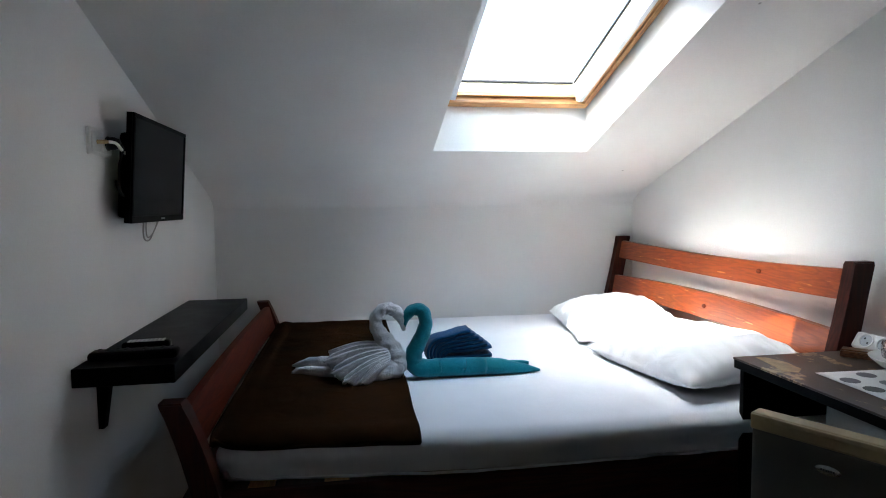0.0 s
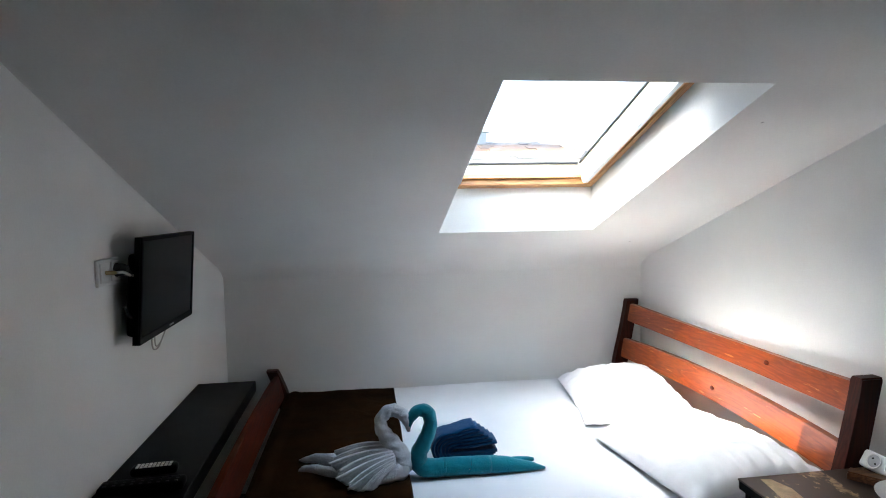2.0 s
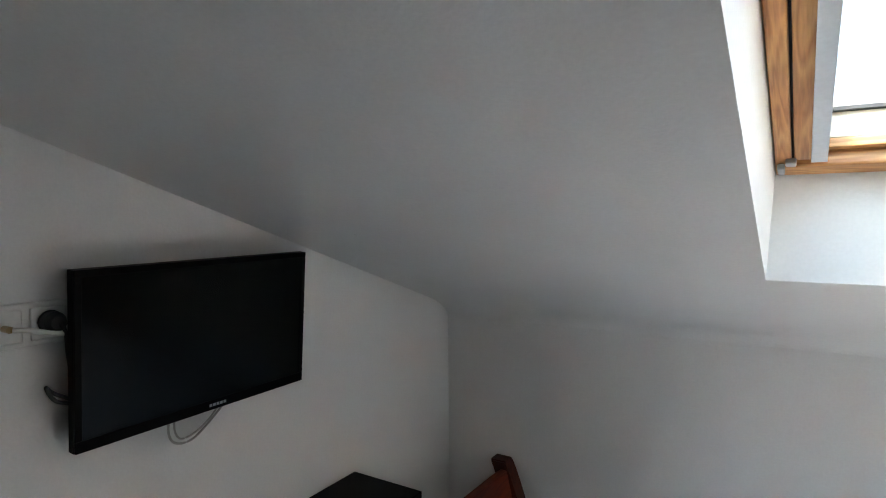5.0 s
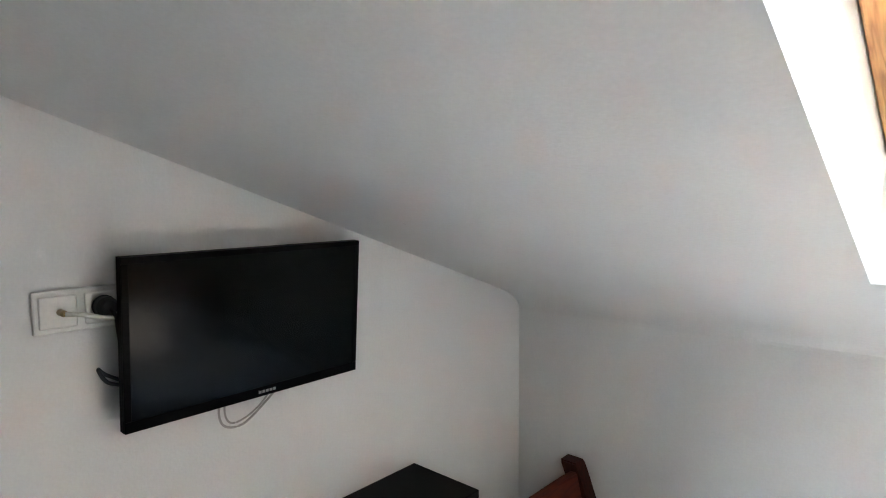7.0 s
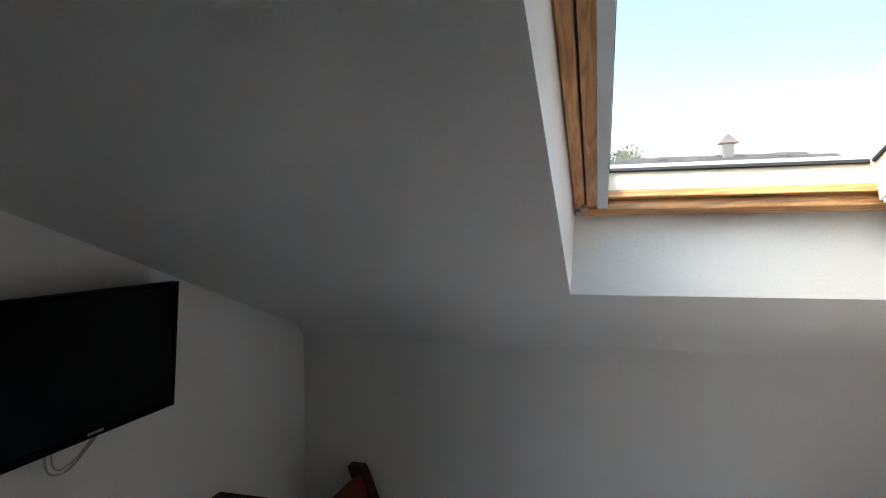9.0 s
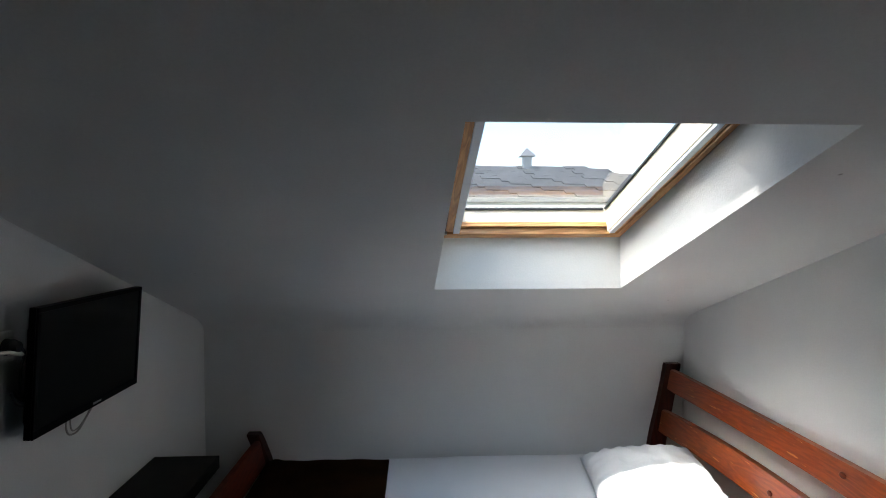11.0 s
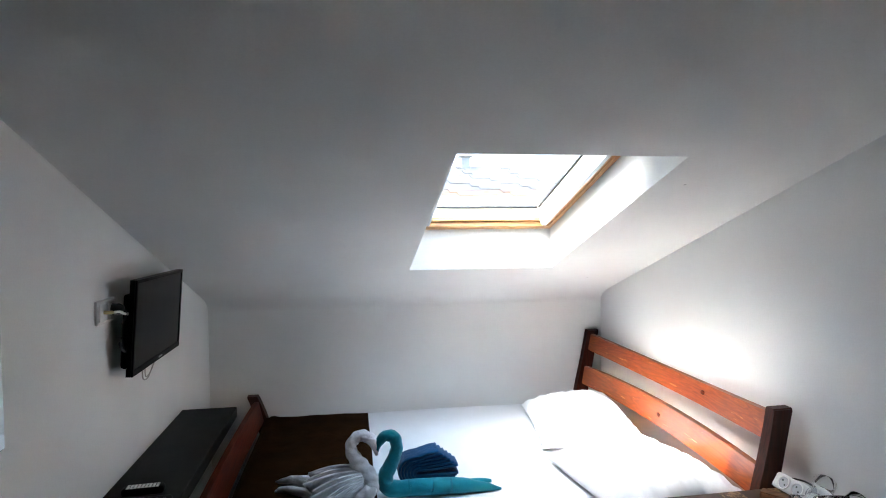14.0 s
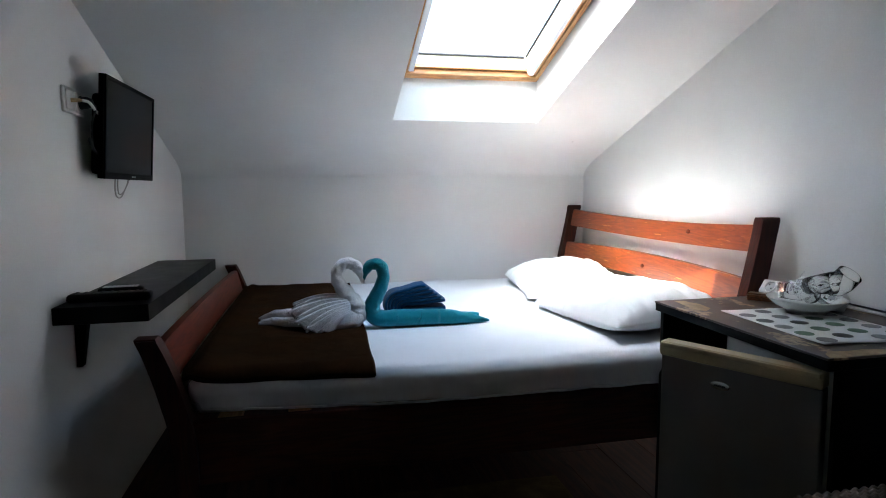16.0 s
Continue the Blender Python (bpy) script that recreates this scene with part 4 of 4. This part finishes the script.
M_CHIP = mat("bare_chipboard", (0.36, 0.27, 0.16), rough=0.8, var=0.25, scale=40, bump=0.3, bscale=400, fine=0.15)
hpart("peeled_patch", prism([(0.872, 0.9875), (1.21, 0.9875), (1.20, 1.012), (1.12, 1.024), (1.05, 1.020), (1.00, 1.030), (0.95, 1.026), (0.91, 1.034), (0.888, 1.018), (0.880, 1.004)], "z", TZ + 0.0002, TZ + 0.0010), M_CHIP, desk, "bare tan chipboard where the foil peeled off")
hpart("peeled_patch", prism([(0.90, 1.52), (0.93, 1.50), (0.965, 1.53), (0.975, 1.60), (0.955, 1.66), (0.925, 1.668), (0.915, 1.60)], "z", TZ + 0.0002, TZ + 0.0008), M_CHIP, desk, "bare tan chipboard where the foil peeled off")

fridge = empty("mini_fridge", 1.13, 1.2, 0, label="small grey fridge under the desk, its door ajar", category="fridge")
hpart("body", box(0.925, 1.365, 1.012, 1.400, 0.03, 0.682, 0.006), M_FBODY, fridge, "pale fridge cabinet")
for x in (0.96, 1.32):
    for y in (1.05, 1.36):
        hpart("foot", box(x - 0.015, x + 0.015, y - 0.015, y + 0.015, 0.0, 0.0298), M_RUBBER, fridge)
DOOR = Matrix.Translation((0.893, 1.020, 0)) @ Matrix.Rotation(radians(29.0), 4, "Z")
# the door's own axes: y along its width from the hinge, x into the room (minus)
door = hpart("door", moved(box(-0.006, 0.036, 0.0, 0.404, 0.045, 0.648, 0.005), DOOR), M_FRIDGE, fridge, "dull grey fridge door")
hpart("handle_strip", moved(box(-0.014, 0.036, -0.001, 0.406, 0.6485, 0.690, 0.006, 3), DOOR), M_BEIGE, door, "beige moulded handle strip")
hpart("handle_lip", moved(box(-0.020, -0.0142, 0.004, 0.400, 0.676, 0.689, 0.0025), DOOR), M_BEIGE, door)
hpart("door_seal", moved(box(0.0362, 0.046, 0.012, 0.392, 0.06, 0.67, 0.003), DOOR), M_GREYPL, door, "grey rubber door seal")
badge = moved(lathe([(0.027, 0), (0.027, 0.002), (0.022, 0.003)]), DOOR @ Matrix.Translation((-0.0062, 0.236, 0.598)) @ Matrix.Rotation(radians(-90), 4, "Y") @ Matrix.Diagonal((0.45, 1, 1, 1)))
hpart("badge", badge, M_STEEL, door, "oval chrome badge", True)
for i in range(6):
    hpart("badge_bar", moved(box(-0.0098, -0.0092, 0.222 + i * 0.005, 0.2255 + i * 0.005, 0.5955, 0.6005), DOOR), M_HOLE, door)

mat_rot = pose(1.112, 1.272, TZ + 0.0006, 0, 0, -3)
pm = empty("placemat", 1.112, 1.272, TZ, -3, label="white placemat with grey and green dots on the desk", category="placemat")
bm = grid(14, 18, lambda a, b: (-0.155 + 0.31 * a, -0.205 + 0.41 * b, 0.0015 + 0.003 * max(0, 0.12 - b) / 0.12 * (0.5 + 0.5 * math.sin(a * 9))))
r = bmesh.ops.extrude_face_region(bm, geom=bm.faces[:])
bmesh.ops.translate(bm, vec=(0, 0, 0.0012), verts=[v for v in r["geom"] if isinstance(v, bmesh.types.BMVert)])
part("sheet", bm, M_MATWHITE, pm, "", True)
random.seed(5)
for i in range(4):
    for j in range(6):
        x, y = -0.120 + i * 0.080, -0.170 + j * 0.074 + (0.037 if i % 2 else 0)
        if y > 0.182:
            continue
        part("dot", moved(disc(0.0235, 0.0006, 18), Matrix.Translation((x, y, 0.0032 if y > -0.15 else 0.0052))), M_DOTS[(i * 3 + j * 5 + (i * j) % 3) % 4], pm)

plate = tagged(part("bowl", lathe([(0.05, 0.0), (0.062, 0.0), (0.062, 0.006), (0.095, 0.020), (0.121, 0.040), (0.125, 0.046), (0.122, 0.047), (0.093, 0.027), (0.058, 0.012), (0.02, 0.010)], 48), M_CERAMIC, None, "", True), "shallow white ceramic bowl holding drinking glasses", "bowl")
BC = Vector((1.205, 1.405, TZ + 0.004))
plate.matrix_basis = Matrix.Translation(BC) @ Matrix.Diagonal((0.88, 0.88, 0.95, 1))


def tumbler(x, y, z, rx, ry, rz, label):
    g = empty("drinking_glass", label=label, category="glass", group="glasses in the bowl")
    g.matrix_basis = pose(x, y, z, rx, ry, rz)
    part("cup", lathe([(0.001, 0.0), (0.024, 0.0), (0.026, 0.004), (0.030, 0.04), (0.0335, 0.079), (0.0328, 0.080), (0.0320, 0.079), (0.0284, 0.04), (0.0240, 0.010), (0.001, 0.008)], 24), M_GLASS, g, "", True)
    h = spline([Vector((0.030, 0, 0.062)), Vector((0.050, 0, 0.062)), Vector((0.056, 0, 0.045)), Vector((0.050, 0, 0.026)), Vector((0.028, 0, 0.022))], 5)
    part("handle", tube(h, 0.0038, 8), M_GLASS, g, "", True)
    return g


tumbler(1.150, 1.455, TZ + 0.066, 90, 20, 60, "clear glass cup lying on its side in the bowl")
tumbler(1.180, 1.360, TZ + 0.062, 80, -30, 160, "clear glass cup tipped over in the bowl")
tumbler(1.195, 1.400, TZ + 0.085, 75, 10, 20, "clear glass cup lying across other cups")
tumbler(1.245, 1.445, TZ + 0.070, 60, 30, 110, "clear glass cup leaning in the bowl")
gob = empty("wine_glass", label="clear stemmed glass leaning in the bowl", category="glass", group="glasses in the bowl")
gob.matrix_basis = pose(1.225, 1.365, TZ + 0.045, 30, 25, -20)
part("cup", lathe([(0.001, 0.03), (0.012, 0.031), (0.028, 0.05), (0.035, 0.08), (0.034, 0.114), (0.0334, 0.115), (0.0328, 0.114), (0.0336, 0.08), (0.0266, 0.051), (0.011, 0.034), (0.001, 0.033)], 28), M_GLASS, gob, "", True)
part("stem", lathe([(0.028, 0.0), (0.028, 0.0015), (0.006, 0.004), (0.0045, 0.02), (0.006, 0.0295)], 20), M_GLASS, gob, "", True)

strip = empty("power_strip", 1.335, 1.56, TZ, label="white power strip with round sockets standing on the desk", category="power strip")
SM = Matrix.Translation((1.305, 1.53, TZ + 0.030)) @ Matrix.Rotation(radians(4), 4, "Z") @ Matrix.Rotation(radians(-58), 4, "Y")
hpart("body", moved(box(-0.027, 0.027, -0.155, 0.155, -0.020, 0.018, 0.008, 3), SM), M_WPLASTIC, strip, "", True)
for i in range(5):
    y = -0.118 + i * 0.057
    hpart("socket_rim", moved(lathe([(0.0235, 0.0), (0.0235, 0.004), (0.020, 0.004), (0.0195, 0.0005)], 24), SM @ Matrix.Translation((0, y, 0.0181))), M_WPLASTIC, strip)
    hpart("socket_well", moved(disc(0.0193, 0.0008, 24), SM @ Matrix.Translation((0, y, 0.0184))), M_GREYPL, strip, "grey socket well")
    for d in (-0.0095, 0.0095):
        hpart("socket_hole", moved(disc(0.0032, 0.0006, 10), SM @ Matrix.Translation((d * 0.7, y + d * 0.7, 0.0193))), M_HOLE, strip)
cable("power_cable", [(1.325, 1.68, TZ + 0.03), (1.365, 1.66, TZ + 0.02), (1.388, 1.58, TZ + 0.006), (1.388, 1.45, TZ + 0.0045), (1.384, 1.3, TZ + 0.0045), (1.378, 1.15, TZ + 0.0045), (1.372, 1.0, TZ + 0.0045)], 0.0040, M_CABLE, "white cable running along the wall from the power strip")
cable("black_cable", [(1.33, 1.68, TZ + 0.035), (1.375, 1.65, TZ + 0.03), (1.393, 1.57, TZ + 0.018), (1.394, 1.45, TZ + 0.014), (1.393, 1.3, TZ + 0.0125), (1.388, 1.15, TZ + 0.0125), (1.382, 1.0, TZ + 0.012)], 0.0034, M_RUBBER, "black cable lying beside the white one at the wall")
knife = empty("wooden_box", 1.22, 1.58, TZ, label="narrow brown wooden box on the desk", category="box")
hpart("side", moved(box(-0.075, 0.075, -0.022, 0.022, 0.001, 0.021, 0.004), pose(1.235, 1.575, TZ, 0, 0, -52)), M_BROWNWOOD, knife)
hpart("lid", moved(box(-0.073, 0.073, -0.020, 0.020, 0.0214, 0.026, 0.002), pose(1.235, 1.575, TZ, 0, 0, -52)), M_BROWNWOOD, knife)

# ---- woven stool by the desk ----
stool = empty("woven_stool", 0.95, 0.72, 0, label="low stool with a woven brown wicker seat", category="stool")
SX0, SX1, SY0, SY1, SZ = 0.74, 1.16, 0.50, 0.925, 0.452
for x in (SX0 + 0.03, SX1 - 0.03):
    for y in (SY0 + 0.03, SY1 - 0.03):
        hpart("leg", box(x - 0.018, x + 0.018, y - 0.018, y + 0.018, 0, SZ - 0.03, 0.003), M_BROWNWOOD, stool)
hpart("seat_frame", box(SX0 + 0.004, SX1 - 0.004, SY0 + 0.004, SY1 - 0.004, SZ - 0.029, SZ - 0.009, 0.005), M_BROWNWOOD, stool)
bm = bmesh.new()
for i in range(34):
    y = SY0 + 0.006 + (SY1 - SY0 - 0.012) * i / 33
    tube([(SX0 + (SX1 - SX0) * k / 34, y, SZ + 0.004 * (1 if (k + i) % 2 else -1)) for k in range(35)], 0.0058, 5, bm)
hpart("weft", bm, M_WICKER, stool, "woven cane strands", True)
bm = bmesh.new()
for i in range(34):
    x = SX0 + (SX1 - SX0) * (i + 0.5) / 34
    tube([(x, SY0 + 0.001, SZ - 0.012), (x, SY0 + 0.006, SZ - 0.002), (x, SY1 - 0.006, SZ - 0.002), (x, SY1 - 0.001, SZ - 0.012)], 0.004, 5, bm)
hpart("warp", bm, M_WICKER, stool, "", True)

# ---- rug ----
rug = tagged(part("rug", grid(60, 50, lambda a, b: (-0.55 + 1.165 * a, 0.95 + 0.99 * b, 0.007 + 0.0022 * math.sin(a * 360) * math.sin(b * 300))), M_RUG, None, "", True), "olive-brown woven rug partly under the bed", "rug")
part("edge_binding", box(-0.555, 0.62, 0.945, 1.945, 0.0005, 0.0045, 0.002), M_RUG, rug, "bound edge")

# ---- outside ----
GZ = -5.6
structure("ground", grid(8, 8, lambda a, b: (-400 + 800 * a, -400 + 800 * b, GZ)), M_GROUND, "dull earth and paving around the houses", "ground")
structure("outer_wall", box(XL - 0.13, XR + 0.13, YB - 0.14, YF + 0.14, GZ, -0.152), M_RENDER, "rendered lower storeys of this house", "wall")

house = empty("house", 4.0, 17, GZ, label="cream house across the way under a shingled hip roof", category="house")
HX0, HX1, HY0, HY1, EAVE, RIDGE = -2.6, 8.6, 14.2, 21.0, 2.42, 3.52
hpart("wall", box(HX0 + 0.4, HX1 - 0.4, HY0 + 0.4, HY1 - 0.4, GZ, EAVE), M_HOUSE, house, "cream rendered wall")
bm = bmesh.new()
c = [bm.verts.new(p) for p in ((HX0, HY0, EAVE), (HX1, HY0, EAVE), (HX1, HY1, EAVE), (HX0, HY1, EAVE), (HX0 + 3.4, 17.6, RIDGE), (HX1 - 3.4, 17.6, RIDGE))]
for q in ((0, 1, 5, 4), (1, 2, 5), (2, 3, 4, 5), (3, 0, 4), (0, 3, 2, 1)):
    bm.faces.new([c[i] for i in q])
hroof = hpart("roof", bm, M_SHINGLE2, house, "grey-brown shingled hip roof")
hpart("gutter", box(HX0 - 0.05, HX1 + 0.05, HY0 - 0.12, HY0 - 0.01, EAVE - 0.10, EAVE + 0.02, 0.02), M_METALCAP, house, "grey gutter")
hpart("fascia", box(HX0, HX1, HY0, HY0 + 0.05, EAVE - 0.16, EAVE - 0.005), M_WPLASTIC, house)
for i in range(7):
    x = HX0 + 1.2 + i * 1.35
    for z in (1.15, -1.7):
        w_ = hpart("window", box(x, x + 0.85, HY0 + 0.37, HY0 + 0.42, z, z + 1.05), M_WPLASTIC, house, "white framed window")
        for k in (0, 1):
            hpart("pane", box(x + 0.07 + k * 0.38, x + 0.40 + k * 0.38, HY0 + 0.355, HY0 + 0.3695, z + 0.08, z + 0.97), M_WINGLASS, w_)
vent = empty("chimney_cowl", 3.35, 17.3, 3.3, label="square metal chimney cowl with a pointed cap", category="chimney")
hpart("shaft", box(3.23, 3.47, 17.18, 17.42, 3.3, 3.78), M_METALCAP, vent)
bm = bmesh.new()
c = [bm.verts.new(p) for p in ((3.12, 17.07, 3.80), (3.58, 17.07, 3.80), (3.58, 17.53, 3.80), (3.12, 17.53, 3.80), (3.35, 17.3, 4.06))]
for q in ((0, 1, 4), (1, 2, 4), (2, 3, 4), (3, 0, 4), (3, 2, 1, 0)):
    bm.faces.new([c[i] for i in q])
hpart("cap", bm, M_METALCAP, vent)

tree = empty("tree", 2.0, 26, GZ, label="leafy green tree behind the house", category="tree")
trunk = tube(spline([Vector((2.0, 26, GZ)), Vector((2.05, 26.0, -2)), Vector((1.95, 26.05, 2.0)), Vector((2.0, 26, 4.2))], 5), [0.22 - 0.009 * i for i in range(16)], 9)
for a in range(6):
    d = Vector((math.cos(a * 1.1), math.sin(a * 1.1), 0.55))
    s = Vector((2.0, 26, 0.6 + a * 0.45))
    tube([s, s + d * 0.7, s + d * 1.3 + Vector((0, 0, 0.2))], [0.08, 0.05, 0.02], 6, trunk)
hpart("trunk", trunk, M_BARK, tree, "", True)
random.seed(11)
bm = bmesh.new()
for i in range(2600):
    cl = i % 26
    cc = Vector((2.0 + 1.5 * math.sin(cl * 2.4) * (0.4 + 0.6 * ((cl * 7) % 10) / 10), 26 + 1.5 * math.cos(cl * 2.4), 2.0 + ((cl * 5) % 13) * 0.235))
    p = cc + Vector((random.gauss(0, 0.28), random.gauss(0, 0.28), random.gauss(0, 0.2)))
    e = Euler((random.uniform(0, 6), random.uniform(0, 6), random.uniform(0, 6))).to_matrix()
    s = random.uniform(0.05, 0.10)
    bm.faces.new([bm.verts.new(p + e @ Vector(q)) for q in ((-s, 0, 0), (0, -s * 0.5, 0.01), (s, 0, 0), (0, s * 0.5, 0.01))])
hpart("crown", bm, M_LEAF, tree)

# ---- pieces: floor planks, shingles ----
PW, PLEN = 0.19, 1.2
plank_mesh = None
k = 0
x = XL
while x < XR - 0.001:
    w = min(PW, XR - x)
    y = YB - (k * 0.43) % PLEN
    while y < YF:
        y0, y1 = max(y, YB), min(y + PLEN, YF)
        if y1 - y0 > 0.02:
            if w == PW and abs(y1 - y0 - PLEN) < 1e-6 and plank_mesh:
                ob = new("plank", plank_mesh)
                ob.location = (x, y0, 0)
                ob.parent = floor
            else:
                ob = part("plank", moved(box(0.0007, w - 0.0007, 0.0007, y1 - y0 - 0.0007, -0.0118, 0.0, 0.0012, 1), Matrix()), M_FLOOR, floor)
                ob.location = (x, y0, 0)
                if w == PW and abs(y1 - y0 - PLEN) < 1e-6:
                    plank_mesh = ob.data
        y += PLEN
    x += PW
    k += 1
# front slope of the far roof
run = Vector((0, 17.6 - HY0, RIDGE - EAVE))
up = run.normalized()
nrm = up.cross(Vector((-1, 0, 0))).normalized()
sh = box(-0.17, 0.17, -0.02, 0.36, 0.0, 0.022, 0.0)
bmesh.ops.transform(sh, matrix=Matrix(((1, 0, 0, 0), (0, up.y, abs(nrm.y) * -1, 0), (0, up.z, abs(nrm.z), 0), (0, 0, 0, 1))), verts=sh.verts)
first = None
for j in range(11):
    t = j / 11.2
    p = Vector((0, HY0, EAVE)) + run * t
    a, b = max(-0.6, HX0 + 3.4 * t + 0.2), min(7.4, HX1 - 3.4 * t - 0.2)
    n = int((b - a) / 0.35)
    for i in range(n):
        pos = (a + 0.17 + i * 0.35 + (0.17 if j % 2 else 0), p.y, p.z + 0.012 + 0.008 * ((i * 7 + j * 3) % 4))
        if first is None:
            first = part("shingle", sh, M_SHINGLE, hroof)
            ob = first
            mesh0 = first.data
        else:
            ob = new("shingle", mesh0)
            ob.parent = hroof
        ob.location = pos
